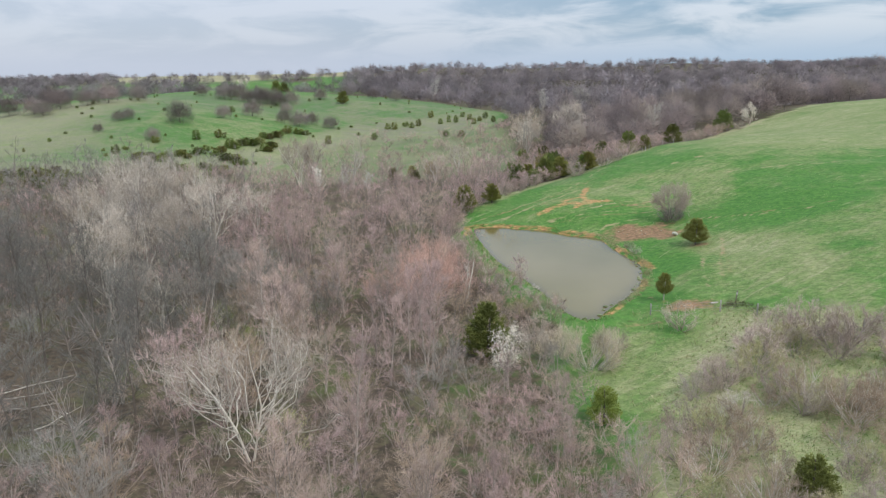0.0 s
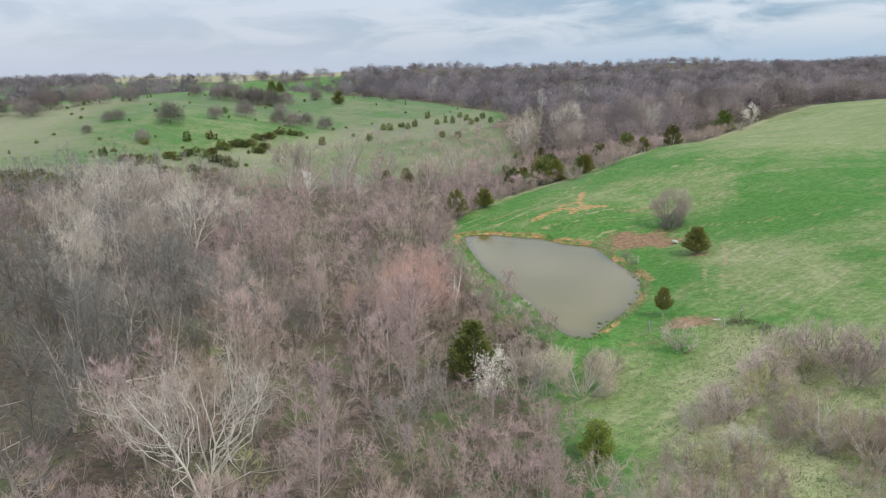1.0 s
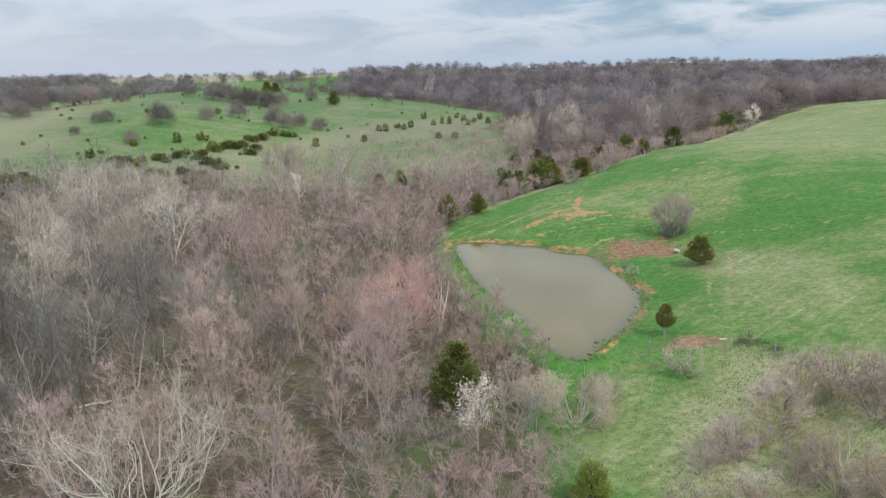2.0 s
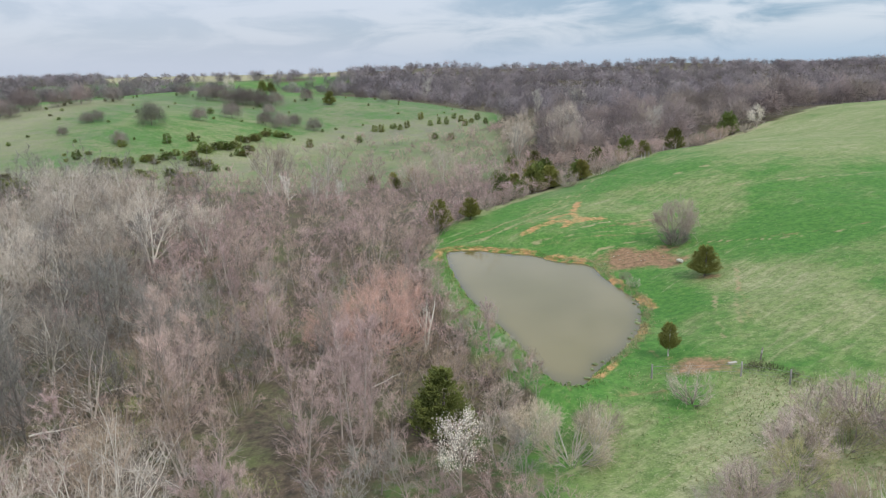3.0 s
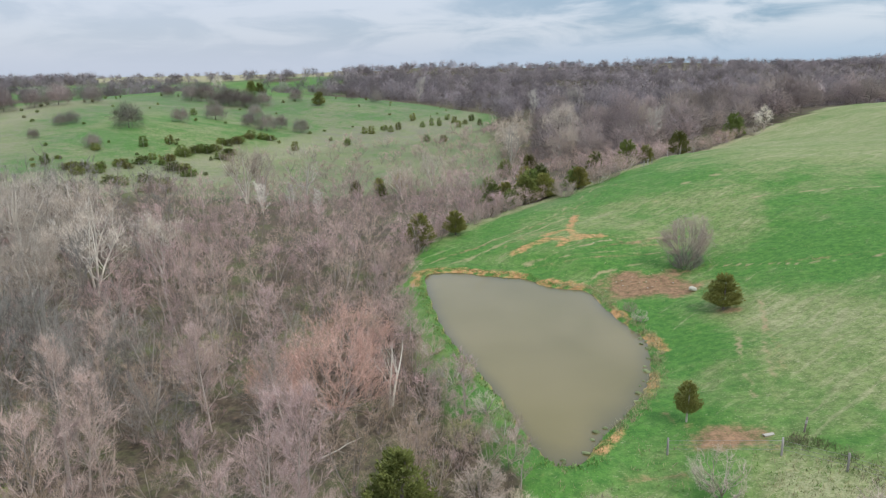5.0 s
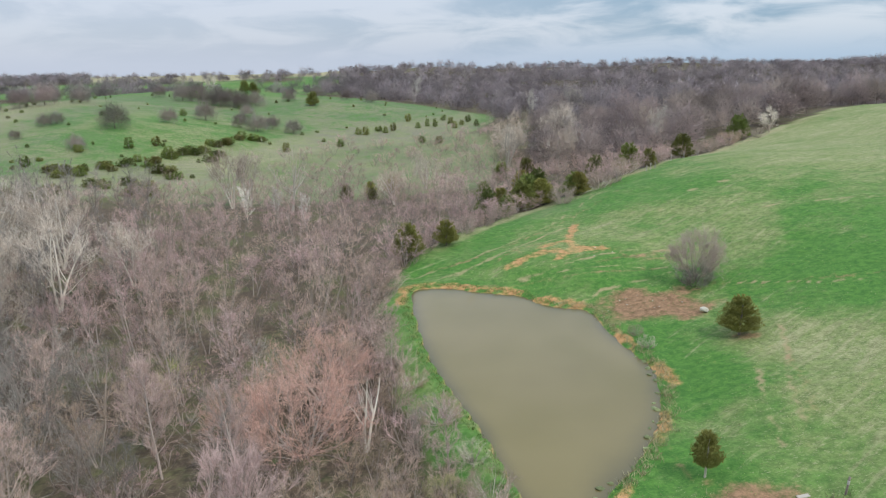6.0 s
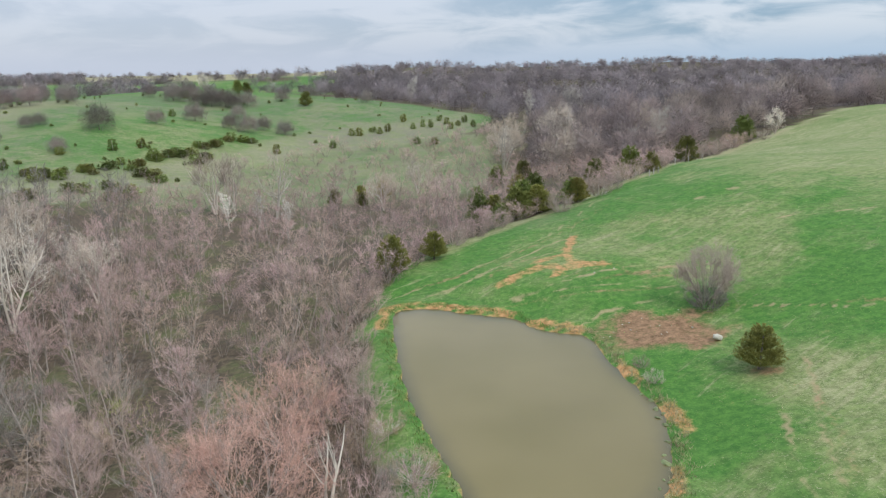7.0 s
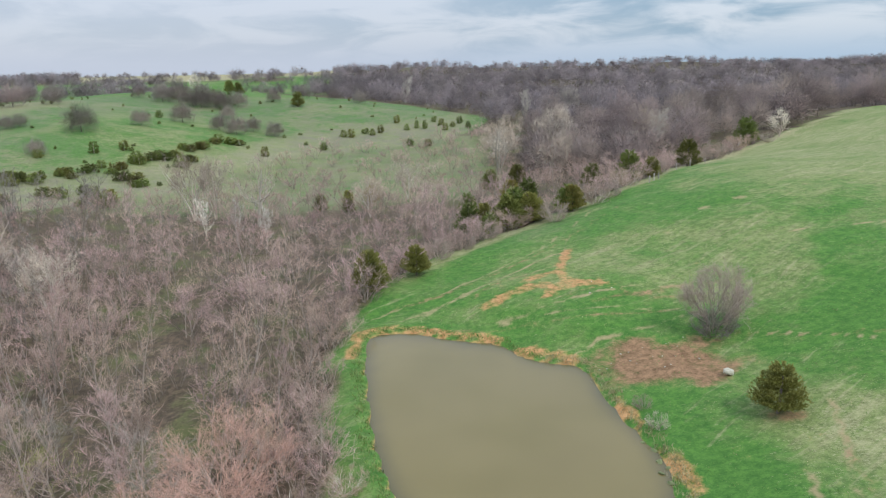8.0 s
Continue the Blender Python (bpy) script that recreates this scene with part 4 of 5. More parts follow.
# ---- single plants of the pastures ----
def cedars():
    big = [Kind("red_cedar", evergreen(81 + k, 4.4, 4.4, 7000, 0.21, 0.05, 0.55), DARK_BARK, NEEDLES, "dark green red cedar with a dense ragged crown", "cedar tree", SHARED) for k in range(2)]
    olive = [Kind("red_cedar", evergreen(85 + k, 4.4, 4.9, 7000, 0.21, 0.16, 0.5), DARK_BARK, NEEDLES_OLIVE, "olive-brown red cedar on a short bare trunk in grass", "cedar tree", SHARED) for k in range(2)]
    far_big = Kind("red_cedar", evergreen(83, 4.4, 4.4, 1700, 0.36, 0.05, 0.5), DARK_BARK, NEEDLES, "dark green red cedar with a dense ragged crown", "cedar tree", SHARED)
    far_olive = Kind("red_cedar", evergreen(88, 4.4, 4.8, 1700, 0.36, 0.12, 0.5), DARK_BARK, NEEDLES_OLIVE, "olive-brown red cedar at the edge of creek brush", "cedar tree", SHARED)
    small = [Kind("red_cedar", evergreen(91 + k, 2.2, 2.6, 360, 0.36, 0.0, 0.28), BARK, NEEDLES, "small bushy red cedar in open pasture", "cedar tree", SHARED) for k in range(2)]
    small.append(Kind("red_cedar", evergreen(95, 2.2, 2.6, 360, 0.36, 0.0, 0.28), BARK, NEEDLES_DULL, "small dull olive red cedar in open pasture", "cedar tree", SHARED))
    for x, y, size in ((40.2, 112.3, 1.0), (21.5, 184.5, 1.2), (29.5, 183.5, 1.25), (37.5, 186, 1.1), (10.3, 156, 1.0), (-12, 262, 1.0), (-5, 258, 1.2), (30, 222, 1.2)):
        (far_olive if y > 170 else olive[int(y) % 2]).at(x, y, size, x * 37)
    fresh = Kind("red_cedar", evergreen(89, 4.4, 4.2, 5000, 0.21, 0.04, 0.42), DARK_BARK, NEEDLES_FRESH, "young bright green red cedar at the edge of brush", "cedar tree", SHARED)
    fresh.at(14, 59, 0.82, 40, 0, 0.05, 0.78)
    stemmed = Kind("red_cedar", evergreen(87, 4.4, 4.6, 4500, 0.21, 0.3, 0.5), PALE_BARK, NEEDLES_OLIVE, "small olive red cedar on a bare pale stem", "cedar tree", SHARED)
    stemmed.at(27.9, 87.9, 0.84, 20, 0, 0.05, 0.64)
    rng = np.random.default_rng(4)
    placed = [(4.7, 78.6, 1.5), (4.1, 152.6, 1.35), (18.9, 184, 1.3), (25.6, 181.5, 1.45), (27, 186, 1.6), (36.7, 187, 1.2),
              (54, 211, 1.5), (70.8, 224, 1.5), (106.7, 277, 1.9), (24.5, 43, 0.9), (57, 205, 1.0), (22, 178, 0.9), (-66.4, 482.5, 2.0), (-131, 575, 2.0), (-124, 572, 1.8),
              (47, 215, 1.2), (33, 214, 1.3), (20, 215, 1.1), (36, 262, 1.5), (28, 258, 1.4), (-18, 250, 1.1), (-10, 246, 0.9), (31, 184, 0.9)]
    for i, (x, y, size) in enumerate(placed):
        (far_big if y > 170 else big[i % 2]).at(x, y, size, rng.uniform(0, 360))
    row = [(-116, 279), (-113.5, 281), (-111, 284), (-106, 298), (-100, 303), (-97, 306), (-93, 315), (-91, 321), (-88, 327), (-86, 331), (-85, 340), (-82, 348), (-80, 363), (-74, 366), (-98, 268), (-94, 275), (-85, 258), (-84, 266),
           (-89, 296), (-83, 292), (-81, 322), (-80, 329), (-120, 283), (-108, 291), (-140, 225), (-128, 232), (-120, 228), (-135, 240), (-112, 243), (-150, 235), (-105, 250), (-158, 228), (-132, 214), (-126, 219), (-122, 212), (-117, 222), (-110, 232), (-138, 232), (-145, 216), (-104, 240), (-112, 214), (-131, 224)]
    slope = [(-57, 355), (-36.7, 379), (-28.4, 415), (-22.4, 424), (-18.6, 421), (-15, 427), (-32, 414), (1, 395), (-109.5, 319), (-102.5, 328), (-123, 307), (-135, 528), (-128, 528), (-117, 525), (-122, 575), (-119, 409), (3, 442), (7.3, 440), (9.3, 393), (-130, 284),
             (16, 452), (22, 447), (12, 462), (26, 458), (-2, 436), (-8, 452), (18, 436), (30, 440)]
    for k, (x, y) in enumerate(row):
        for j in range(3):
            small[(k + j) % 3].at(x + rng.normal() * 1.6, y + rng.normal() * 2.0, rng.uniform(0.8, 1.5), rng.uniform(0, 360), 0, 0.05, rng.uniform(1.4, 2.3))
    for k, (x, y) in enumerate(slope):
        small[k % 2].at(x, y, rng.uniform(1.3, 2.1), rng.uniform(0, 360), 0, 0.05, rng.uniform(1.2, 1.8))
    for k in range(110):
        x, y = rng.uniform(-230, 20), rng.uniform(255, 520)
        if wooded(np.array([x]), np.array([y]))[0] < 0.2:
            small[k % 2].at(x, y, rng.uniform(0.4, 0.8), rng.uniform(0, 360), 0, 0.05, rng.uniform(0.4, 0.9))


cedars()


def pasture_plants():
    rng = np.random.default_rng(12)
    mauve = Kind("bare_bush", bare_tree(401, 3.8, 2.6, 0.2, 0.08, 6, 38, 6, 10, 0.58, 0.028, (3, 3), (3, 2), 0.7, 0.12, 0.9, -0.6), BARK, BUSH_MAUVE, "rounded leafless thicket bush with mauve twigs", "bush", BUSHES)
    tan = Kind("bare_bush", bare_tree(403, 4.0, 3.0, 0.1, 0.12, 8, 44, 6, 9, 0.66, 0.028, (3, 3), (3, 3), 0.9, 0.15, 0.8, -0.6), PALE_BARK, TWIG_TAN, "rounded leafless bush with straw-coloured branches", "bush", BUSHES)
    olive = Kind("bare_bush", bare_tree(405, 3.2, 2.3, 0.2, 0.07, 6, 28, 6, 9, 0.56, 0.03, (3, 3), (3, 2), 0.7, 0.12, 0.9, -0.6), BARK, TWIG_OLIVE, "rounded bush with olive-green budding twigs", "bush", BUSHES)
    grey = Kind("bare_bush", bare_tree(407, 3.4, 2.1, 0.3, 0.10, 3, 26, 6, 9, 0.52, 0.024, (4, 3), (4, 3), 0.5, 0.2, 0.8, -0.5, 0.07), BARK, BUSH_GREY, "small crooked leafless grey tree", "tree", BUSHES)
    straw = Kind("bare_bush", bare_tree(404, 4.2, 3.0, 0.1, 0.12, 9, 56, 7, 10, 0.6, 0.024, (4, 3), (3, 3), 0.9, 0.15, 0.8, -0.6), PALE_BARK, TWIG_STRAW, "dense rounded bush of straw-coloured bare branches", "bush", BUSHES)
    straw.at(15.3, 71.6, 1.15, 0), straw.at(12.4, 75.4, 0.85, 60), tan.at(18.3, 75.5, 0.7, 140), mauve.at(10.5, 80.5, 0.8, 90)
    grey.at(26.9, 78.2, 0.95, 20)
    for x, y, size, kind in ((30.8, 67, 0.85, mauve), (34.4, 70.6, 0.9, mauve), (37.2, 69.6, 1.0, mauve), (40, 67, 1.0, mauve), (34.5, 67, 0.85, olive), (30, 64.5, 0.9, olive), (37.5, 64.5, 0.9, mauve), (32.2, 68.8, 0.7, mauve), (38.8, 69.2, 0.85, olive),
                             (41.5, 61, 0.9, mauve), (26.5, 63.5, 0.7, mauve), (44, 66.5, 0.8, mauve), (41, 55.5, 0.7, tan), (35.5, 54, 0.6, tan), (30, 55.5, 0.75, grey), (25, 56.5, 0.7, grey)):
        kind.at(x, y, size * 1.1, rng.uniform(0, 360), 0, 0.05, size * rng.uniform(1.05, 1.35))
    x, y, _ = scatter(16, 48, 34, 64, 2.6, 31, lambda x, y, r: (x > 17 + 0.1 * (y - 40)) & (r < 0.5) & (np.hypot(x - 14, y - 59) > 4))
    for a, b in zip(x, y):
        (grey, mauve, tan, olive, tan)[rng.integers(0, 5)].at(a, b, rng.uniform(0.45, 0.85), rng.uniform(0, 360))
    for x, y, size, kind in ((9.0, 98.5, 0.6, tan), (6.4, 106, 0.5, tan), (11.6, 91.5, 0.55, grey), (12.6, 86.5, 0.6, tan), (7.6, 95, 0.6, mauve), (10.0, 87.5, 0.6, olive),
                             (31.0, 113.5, 0.4, grey), (30.8, 117, 0.3, tan), (45, 191, 0.8, mauve), (42, 188, 0.9, tan), (33.5, 181, 0.9, mauve), (13.5, 163, 0.8, mauve), (17, 168.5, 0.8, mauve), (21, 174, 0.8, mauve), (50, 199, 0.9, tan), (60, 211, 0.9, mauve),
                             (75, 233, 1.0, mauve), (88, 252, 1.1, mauve), (99, 266, 1.1, tan), (111, 272, 0.9, grey)):
        kind.at(x, y, size, rng.uniform(0, 360), 0, 0.05, size * rng.uniform(1.0, 1.3))
    lone = Kind("bare_tree", bare_tree(411, 7.6, 3.3, 0.0, 0.10, 8, 60, 9, 34, 0.65, 0.014, (5, 3), (5, 4), 0.5, 0.3, 0.8, -0.5), BARK, TWIG_LONE, "lone rounded leafless tree beside a patch of bare earth", "tree")
    lone.at(41.4, 129.4, 1.0, 0)
    foot = Kind("bare_bush", bare_tree(431, 2.6, 1.9, 0.0, 0.08, 7, 40, 6, 9, 0.5, 0.03, (4, 3), (3, 3), 0.9, 0.2, 0.9, -0.8), DARK_BARK, TWIG_GREY, "tangle of dark shoots round the foot of a lone tree", "bush")
    foot.at(41.2, 128.6, 1.0, 30, 0, 0.05, 1.25)
    white = Kind("blossoming_tree", (soup := bare_tree(413, 6.2, 1.7, 0.6, 0.12, 1, 18, 5, 9, 0.5)), BARK, TWIG_GREY, "small tree in white spring blossom", "tree", extra=("blossom", specks(soup, 2300, 0.11, 5, 0.16), PETALS))
    white.at(6.2, 68.6, 1.15, 0, 0, 0.05, 0.95)
    full = Kind("blossoming_tree", (soup := bare_tree(414, 6.2, 2.0, 0.6, 0.12, 1, 18, 5, 9, 0.5)), BARK, TWIG_GREY, "round tree thick with white spring blossom", "tree", extra=("blossom", specks(soup, 1300, 0.2, 6, 0.2), PETALS))
    full.at(117.6, 279, 1.25, 50, 0, 0.05, 1.3), full.at(-163, 602, 1.9, 90, 0, 0.05, 2.0), full.at(37, 326, 2.0, 10, 0, 0.05, 1.5)
    hazed = Kind("budding_tree", bare_tree(415, 5.0, 1.8, 0.6, 0.12, 2, 18, 6, 12, 0.6, 0.035), BARK, BUSH_GREY, "small tree hazed with pale grey buds", "tree")
    hazed.at(9.4, 71.5, 1.0, 0)
    tall = Kind("bare_tree", bare_tree(417, 16.0, 5.6, 3.0, 0.36, 3, 30, 9, 12, 1.15, 0.05, (5, 3), (5, 5), 0.3, 0.3, 0.7, -0.2, 0.09), PALE_BARK, BUSH_GREY, "tall leafless creekside tree with whitish limbs", "tree")
    for x, y, size in ((82, 292, 1.05), (34, 300, 1.25), (52, 285, 0.9), (46, 262, 0.85), (-49.3, 242.6, 1.1), (58, 340, 1.2), (5, 262, 0.7), (-3, 232, 0.65), (-68, 167, 0.85), (-69, 143, 0.85), (-60, 151, 0.7), (-78, 150, 0.8), (-54, 124, 0.75), (-49, 147, 0.95), (-57, 141, 0.8), (-43, 160, 0.75), (-50, 101, 0.72), (-56, 113, 0.82), (-62, 128, 0.85), (-41, 97, 0.6), (-46, 125, 0.9), (-66, 174, 1.0), (-72, 167, 1.05), (-60, 170, 0.95), (-79, 176, 1.05), (-74, 157, 0.95)):
        tall.at(x, y, size, rng.uniform(0, 360), 0, 0.05, size * 1.1)
    whitish = Kind("bare_tree", leader_tree(451, 14.0, 3.6, 2.5, 0.16, 26, 7, 12, 1.1, 0.05, 0.9, 2), PALE_BARK, TWIG_WHITE, "whitish leafless creekside tree with fine upright branches", "tree")
    for x, y, size in ((81.6, 288.7, 1.05), (60, 333, 1.0), (66, 336, 0.85), (72, 280, 0.75), (-8, 560, 1.3), (62, 452, 1.2), (-30, 212, 0.6), (-22, 205, 0.55), (-38, 216, 0.6)):
        whitish.at(x, y, size, rng.uniform(0, 360))
    round_top = Kind("bare_tree", distant_tree(453, 13.0, 6.0, 2.0, 1500, 2.0, 0.11, 16, -0.4), PALE_BARK, TWIG_WHITE, "large round-crowned pale leafless tree in creek woods", "tree")
    round_top.at(87.5, 470, 1.25, 30), round_top.at(39.6, 338, 1.0, 80)
    dead = Kind("dead_tree", bare_tree(419, 15.5, 4.6, 4.0, 0.42, 1, 17, 5, 4, 1.2, 0.08, (6, 4), (6, 5), 0.2, 0.45, 0.6, -0.1, 0.12), PALE_BARK, BUSH_GREY, "tall dead tree with grey broken limbs", "tree")
    dead.at(-29.6, 228.6, 1.1, 0), tall.at(-44.7, 245, 1.05, 100, 0, 0.05, 0.8)
    field = Kind("bare_tree", distant_tree(423, 6.2, 3.8, 0.2, 1500, 1.5, 0.06, 14, -0.6), DARK_BARK, TWIG_FIELD, "rounded leafless pasture tree with mauve-grey twigs", "tree", "trees of the far pasture")
    for x, y, w in ((-125, 344, 13.7), (-112, 370, 9), (-125, 310, 7.5), (-154, 344, 7), (-151, 348, 7), (-87, 396, 9.6), (-78, 392, 11.3), (-74, 406, 9), (-63, 402, 9.6), (-106, 403, 11.9), (-145, 485, 14), (-137, 489, 14), (-167, 507, 10), (-187, 408, 14), (-153, 320, 5),
                    (-33, 504, 10), (-128, 478, 11), (-150, 500, 12), (-95, 440, 9), (-200, 430, 10), (-210, 460, 13), (-70, 520, 10), (-50, 515, 9), (-118, 470, 15), (-112, 476, 14), (-105, 468, 12), (-122, 482, 13), (-100, 480, 12), (-175, 420, 11), (-182, 436, 12), (-195, 400, 12), (-206, 392, 13), (-215, 405, 14), (-225, 420, 14), (-205, 372, 11), (-214, 380, 12), (-230, 385, 13), (-84, 500, 10)):
        field.at(x, y, w / 7.6, rng.uniform(0, 360), 0, 0.05, w / 7.2)


pasture_plants()


# ---- grass tufts ----
def tufts(name, x, y, tall, blades, mat, label, seed, spread_by=0.18, breadth=0.05):
    """Clumps of grass blades as one piece of growth."""
    rng = np.random.default_rng(seed)
    k = len(x) * blades
    px, py = np.repeat(x, blades) + rng.normal(size=k) * spread_by, np.repeat(y, blades) + rng.normal(size=k) * spread_by
    p = np.stack([px, py, land(px, py) - 0.03], 1)
    h = np.repeat(rng.uniform(0.5, 1.2, len(x)), blades) * rng.uniform(0.6, 1.1, k) * tall
    lean = np.stack([rng.normal(size=k) * 0.45 * h, rng.normal(size=k) * 0.45 * h, h], 1)
    side = np.stack([rng.normal(size=k), rng.normal(size=k), np.zeros(k)], 1)
    side *= (breadth / np.linalg.norm(side, axis=1))[:, None]
    v = np.stack([p - side, p + side, p + lean], 1).reshape(-1, 3)
    me = mesh_from(name, v, np.arange(len(v)).reshape(-1, 3), [mat], tint=np.repeat(np.repeat(rng.uniform(0, 1, len(x)), blades), 3))
    tagged(new(name, me), label, "grass", kind="stuff")


GREEN = plant_material("green_grass", (0.11, 0.20, 0.045), (0.22, 0.36, 0.09), (0.28, 0.34, 0.13), tint=True)


def grasses():
    rough = lambda x, y, r: (wooded(x, y) < 0.5) & ((x - 33) * 0.55 + (y - 81) * 0.83 < 0.5) & (from_shore(x, y) > 0.5) & (r < 0.12 + 0.66 * smooth((x - 20 - 0.55 * (y - 66)) / 7))
    x, y, _ = scatter(12, 52, 34, 90, 0.55, 41, rough)
    tufts("dry_grass", x, y, 0.30, 7, DRY, "tussocks of pale dead grass on rough ground", 1, 0.26, 0.035)
    x, y, _ = scatter(12, 52, 34, 90, 0.8, 42, rough)
    tufts("rough_grass", x, y, 0.25, 5, GREEN, "fresh green grass between dead tussocks", 2)
    x, y, _ = scatter(3, 34, 80, 141, 0.42, 43, lambda x, y, r: (from_shore(x, y) > 0.05) & (from_shore(x, y) < 0.9 + 1.0 * r) & (r < 0.8))
    east = (x > 22) & (y < 129)
    tufts("bank_grass", x[east], y[east], 0.42, 12, DRY, "tan dead grass overhanging the pond bank", 3, 0.2, 0.03)
    tufts("shore_grass", x[~east], y[~east], 0.32, 7, GREEN, "bright green grass along the pond edge", 4, 0.22, 0.045)
    x, y, _ = scatter(8, 75, 84, 165, 1.0, 44, lambda x, y, r: (wooded(x, y) < 0.3) & (from_shore(x, y) > 1.0) & (r < 0.5))
    tufts("pasture_grass", x, y, 0.14, 5, GREEN, "short spring grass in uneven clumps", 5, 0.3)
    x, y, _ = scatter(8, 75, 84, 165, 2.0, 45, lambda x, y, r: (wooded(x, y) < 0.3) & (from_shore(x, y) > 1.0) & (r < 0.35 + 0.3 * wave(x, y, 21, 3.0)))
    tufts("straw_grass", x, y, 0.14, 5, DRY, "scattered straw-coloured grass clumps in the pasture", 6, 0.3)


grasses()


def fence_weeds():
    """Last year's dark weeds and brambles along the pond fence."""
    rng = np.random.default_rng(51)
    run = np.array([(33.5, 82.8), (35.4, 82.4), (36.3, 79.2), (38.1, 75.3), (42.2, 69.6), (46, 65)])
    t = rng.uniform(0, len(run) - 1.001, 170)
    i = t.astype(int)
    p = run[i] + (run[i + 1] - run[i]) * (t - i)[:, None] + rng.normal(size=(170, 2)) * 0.5
    tufts("fence_weeds", p[:, 0], p[:, 1], 0.42, 12, WEED, "brown dead weeds and brambles along a wire fence", 52, 0.25, 0.02)


WEED = plant_material("dead_weeds", (0.10, 0.085, 0.055), (0.30, 0.25, 0.17), (0.12, 0.18, 0.05), tint=True)
fence_weeds()


# ---- stones, fence, logs ----
STONE = plant_material("pale_limestone", (0.26, 0.26, 0.20), (0.50, 0.48, 0.40))
DARK_STONE = plant_material("wet_stone", (0.07, 0.10, 0.04), (0.20, 0.23, 0.11))
STEEL = plant_material("galvanised_wire", (0.22, 0.21, 0.20), (0.34, 0.33, 0.32))


def stone_mesh(seed, mat, flat=0.6):
    rng = np.random.default_rng(seed)
    bm = bmesh.new()
    bmesh.ops.create_icosphere(bm, subdivisions=2, radius=0.5)
    cuts = [(Vector(unit(rng.normal(size=3))), rng.uniform(0.24, 0.42)) for _ in range(12)]
    for v in bm.verts:
        for way, far in cuts:
            over = v.co.dot(way) - far
            if over > 0:
                v.co -= way * over
        v.co += Vector(rng.normal(size=3)) * 0.012
        v.co.z *= flat
    me = bpy.data.meshes.new("stone")
    bm.to_mesh(me)
    bm.free()
    me.materials.append(mat)
    return me


def stones():
    rng = np.random.default_rng(6)
    boulder = new("boulder", stone_mesh(3, STONE, 0.75))
    tagged(boulder, "whitish limestone boulder beside bare earth", "boulder")
    boulder.matrix_basis = pose(39.6, 120.6, height(39.6, 120.6) + 0.33, 0, 8, 25)
    boulder.scale = (1.5, 1.0, 1.1)
    small = [stone_mesh(10 + k, STONE) for k in range(3)]
    for k in range(26):
        x, y = 34 + rng.normal() * 4.0, 125.5 + rng.normal() * 1.9
        if k > 20:
            x, y = rng.uniform(18, 34), rng.uniform(138, 150)
        ob = tagged(new("stone", small[k % 3]), "small pale stone lying on trampled earth", "stone", "loose stones")
        s_ = rng.uniform(0.12, 0.3)
        ob.matrix_basis = pose(x, y, height(x, y) + 0.1 * s_, 0, 0, rng.uniform(0, 360))
        ob.scale = (s_, s_ * 0.8, s_ * 0.8)
    wet = [stone_mesh(20 + k, DARK_STONE) for k in range(3)]
    for k in range(30):
        i = rng.integers(int(len(SHORE_LINE) * 0.40), int(len(SHORE_LINE) * 0.72))
        p = SHORE_LINE[i] + (SHORE_LINE.mean(0) - SHORE_LINE[i]) * rng.uniform(-0.015, 0.05)
        ob = tagged(new("stone", wet[k % 3]), "dark mossy stone at the water's edge", "stone", "shore stones")
        s_ = rng.uniform(0.3, 0.85)
        ob.matrix_basis = pose(p[0], p[1], 0.02, 0, 0, rng.uniform(0, 360))
        ob.scale = (s_, s_ * 0.8, s_ * 0.8)


stones()


def post_mesh(tall, thick, lean=0.0):
    s = Soup()
    s.limb([(0, 0, -0.3), (0.01, 0, tall * 0.5), (lean, 0, tall - 0.02), (lean, 0, tall)], [thick, thick * 0.95, thick * 0.9, 0.01], 8)
    return s.arrays(0)


def fence():
    """Wooden posts with wires that run from post to post."""
    for name, run in (("pond fence", [(25.0, 83.5), (32.7, 81.4), (35.6, 78.0), (38.8, 73.5), (42.5, 69.0), (46.5, 64.5), (51, 59.5)]),
                      ("creek fence", [(46.5, 191.5), (54.2, 196.8), (55.6, 198.6), (57.0, 200.2), (63, 208), (69, 217), (76, 227)])):
        root = tagged(new("fence"), "wire fence on weathered grey wooden posts", "fence", "pasture fences")
        root.location = (run[0][0], run[0][1], height(*run[0]))
        tops = []
        me = mesh_from("post", *post_mesh(1.45, 0.085), [WOOD], flat=False)
        for x, y in run:
            ob = new("post", me)
            ob.parent = root
            ob.location = Vector((x, y, height(x, y))) - root.location
            tops.append(Vector(ob.location))
        for h in (0.5, 0.85, 1.2):
            s = Soup()
            s.limb([tuple(p + Vector((0, 0, h))) for p in tops], [0.012] * len(tops), 3)
            ob = new("wire", mesh_from("wire", *s.arrays(0), [STEEL]))
            ob.parent = root


fence()


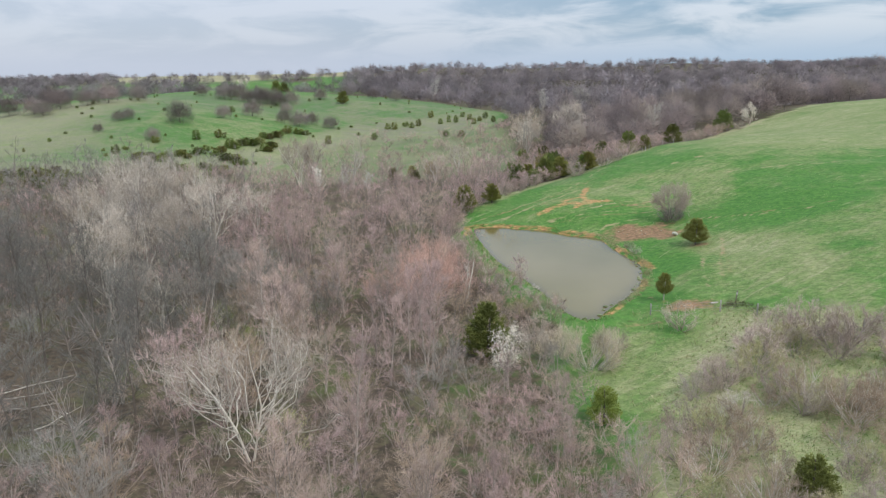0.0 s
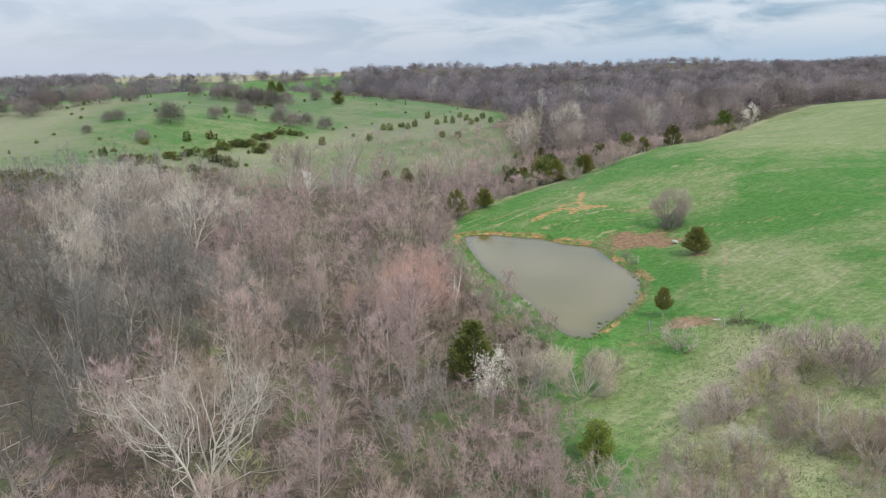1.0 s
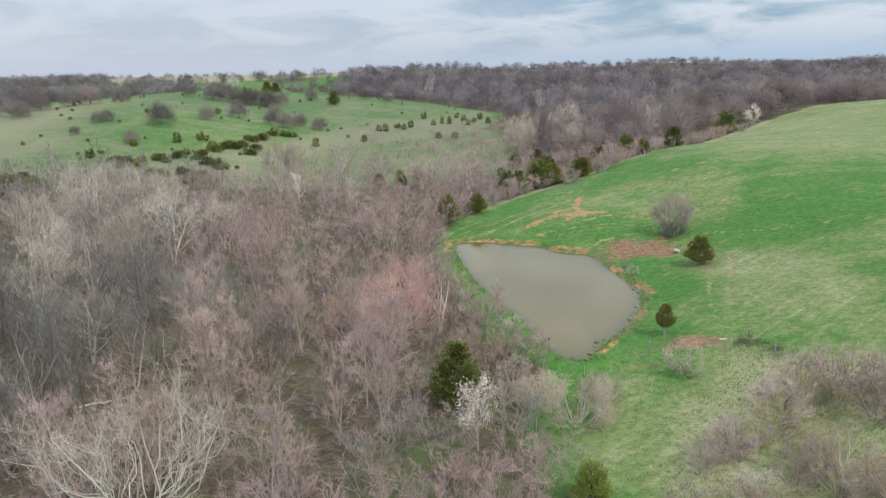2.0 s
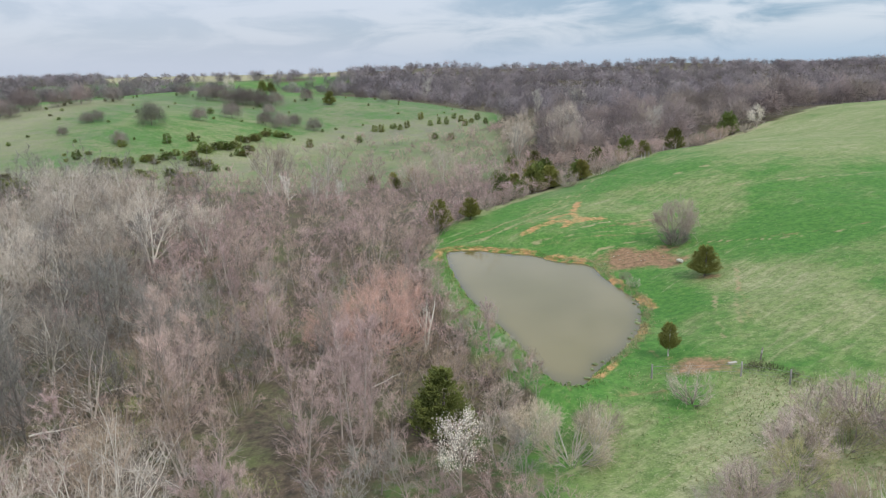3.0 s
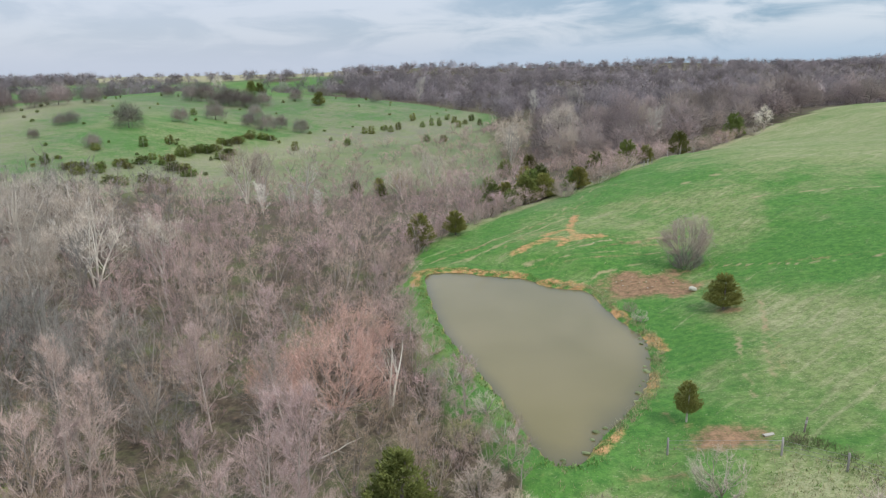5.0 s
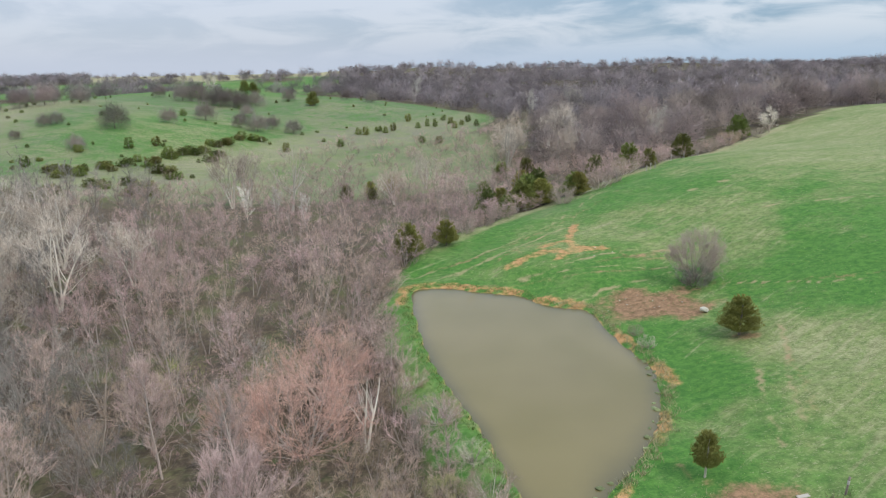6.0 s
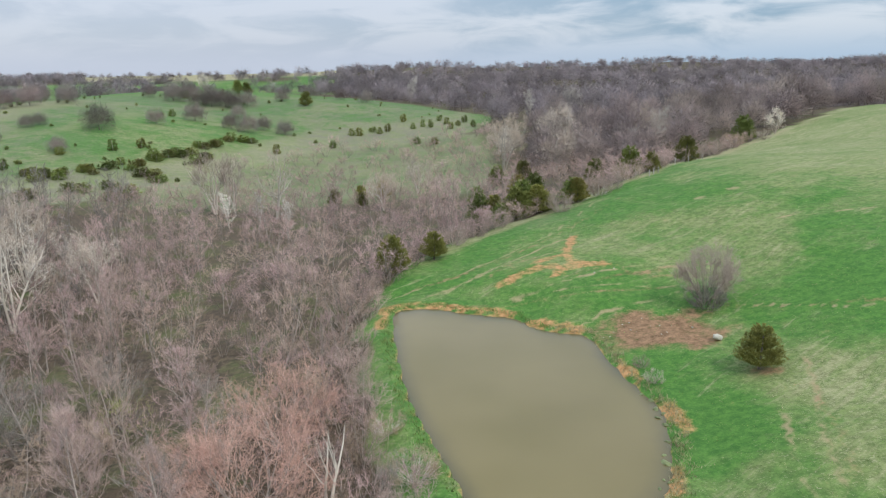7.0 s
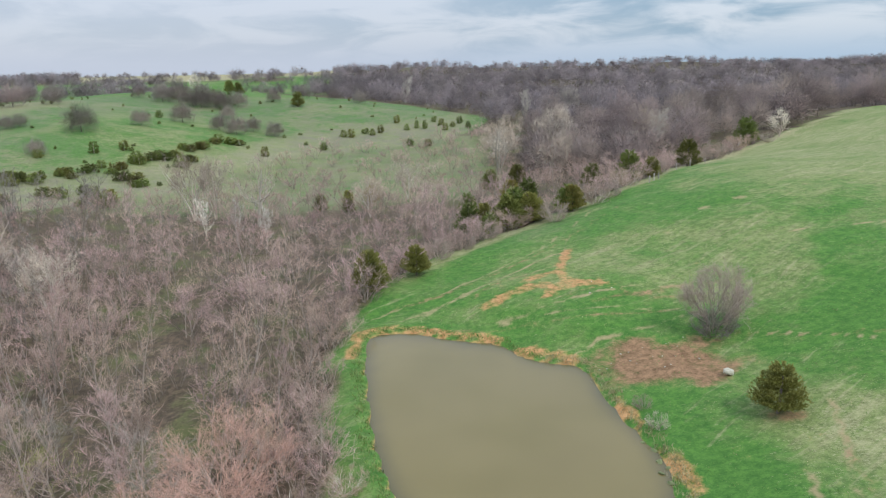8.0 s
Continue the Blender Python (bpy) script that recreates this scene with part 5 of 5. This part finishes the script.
def litter_wood():
    """Fallen trunks on the woodland floor, and a pale board by the fence."""
    rng = np.random.default_rng(9)
    for x, y, turn, long, thick in ((-46, 71.5, 20, 7, 0.09), (-43.5, 68.5, 8, 6, 0.08), (-47, 75, 35, 8, 0.1), (-39, 66, 60, 5, 0.07), (-1.0, 90.5, 30, 4, 0.08), (-33, 84, 15, 6, 0.12)):
        s = Soup()
        c, q = math.cos(radians(turn)), math.sin(radians(turn))
        pts = []
        for i in range(6):
            t = (i / 5 - 0.5) * long
            px, py = x + c * t + rng.normal() * 0.1, y + q * t + rng.normal() * 0.1
            pts.append((px - x, py - y, height(px, py) + thick * 0.8 + 0.12 * i))
        s.limb(pts, [thick * (1 - i / 6.5) for i in range(6)], 6)
        for i in range(4):
            a = np.array(pts[2 + i % 3])
            line = bend(rng, a, rng.normal(size=3) + np.array((0, 0, 0.6)), long * 0.25, 3, 0.2, 0.0)
            s.limb(line, [thick * 0.3, thick * 0.22, thick * 0.15, 0.01], 4)
        ob = new("fallen_log", mesh_from("fallen_log", *s.arrays(0), [PALE_BARK], flat=False))
        tagged(ob, "bleached fallen trunk with broken branches on the forest floor", "log", "fallen logs")
        ob.location = (x, y, 0)


litter_wood()


# ---- farm buildings on the skyline ----
WHITE = plant_material("white_paint", (0.70, 0.70, 0.70), (0.82, 0.82, 0.82))
ROOFING = plant_material("grey_roofing", (0.16, 0.16, 0.17), (0.26, 0.26, 0.27))


def farmhouse(x, y, long, deep, tall, turn):
    root = tagged(new("farmhouse"), "small white farm building under a grey gabled roof", "house", "far farm buildings")
    root.matrix_basis = pose(x, y, height(x, y) + 2.0, 0, 0, turn)
    a, b, h, r = long / 2, deep / 2, tall, tall * 1.5
    v = [(-a, -b, -6), (a, -b, -6), (a, b, -6), (-a, b, -6), (-a, -b, h), (a, -b, h), (a, b, h), (-a, b, h), (-a, 0, r), (a, 0, r)]
    f = [(0, 1, 5), (0, 5, 4), (1, 2, 6), (1, 6, 5), (2, 3, 7), (2, 7, 6), (3, 0, 4), (3, 4, 7), (4, 7, 8), (5, 9, 6)]
    wall = new("wall", mesh_from("wall", v, f, [WHITE]))
    wall.parent = root
    o = 0.5
    v = [(-a - o, -b - o, h - 0.3), (a + o, -b - o, h - 0.3), (a + o, 0, r + 0.15), (-a - o, 0, r + 0.15), (-a - o, b + o, h - 0.3), (a + o, b + o, h - 0.3)]
    v += [(p[0], p[1], p[2] + 0.25) for p in v]
    f = [(0, 1, 2), (0, 2, 3), (3, 2, 5), (3, 5, 4), (6, 8, 7), (6, 9, 8), (9, 11, 8), (9, 10, 11), (0, 7, 1), (0, 6, 7), (4, 5, 11), (4, 11, 10), (0, 3, 9), (0, 9, 6), (3, 4, 10), (3, 10, 9), (1, 8, 2), (1, 7, 8), (2, 11, 5), (2, 8, 11)]
    roof = new("roof", mesh_from("roof", v, f, [ROOFING]))
    roof.parent = root


farmhouse(-60, 1440, 16, 8, 5, 10)
farmhouse(830, 1480, 22, 9, 5, -15)


def fence_corner():
    """A pale board on the ground and a dark leaning post with a white band."""
    v, f = np.array([(-0.45, -0.15, 0), (0.45, -0.15, 0), (0.45, 0.15, 0), (-0.45, 0.15, 0), (-0.45, -0.15, 0.08), (0.45, -0.15, 0.08), (0.45, 0.15, 0.08), (-0.45, 0.15, 0.08)]), [(0, 1, 5, 4), (1, 2, 6, 5), (2, 3, 7, 6), (3, 0, 4, 7), (4, 5, 6, 7), (3, 2, 1, 0)]
    ob = tagged(new("board", mesh_from("board", v, f, [PALE_BARK])), "pale board lying in the grass by a fence", "board")
    ob.matrix_basis = pose(33.0, 84.2, height(33.0, 84.2) + 0.02, 3, 0, 15)
    root = tagged(new("marker_post"), "dark leaning post with a pale band", "post")
    root.matrix_basis = pose(35.4, 83.6, height(35.4, 83.6), 0, 6, 0)
    s = Soup()
    s.limb([(0, 0, -0.3), (0, 0, 0.6), (0, 0, 1.25), (0, 0, 1.28)], [0.08, 0.075, 0.07, 0.02], 8)
    shaft = new("shaft", mesh_from("shaft", *s.arrays(0), [DARK_BARK], flat=False))
    shaft.parent = root
    s = Soup()
    s.limb([(0, 0, 0.7), (0, 0, 0.72), (0, 0, 0.98), (0, 0, 1.0)], [0.072, 0.082, 0.08, 0.07], 8)
    band = tagged(new("band", mesh_from("band", *s.arrays(0), [WOOD], flat=False)), "pale painted band")
    band.parent = root


fence_corner()
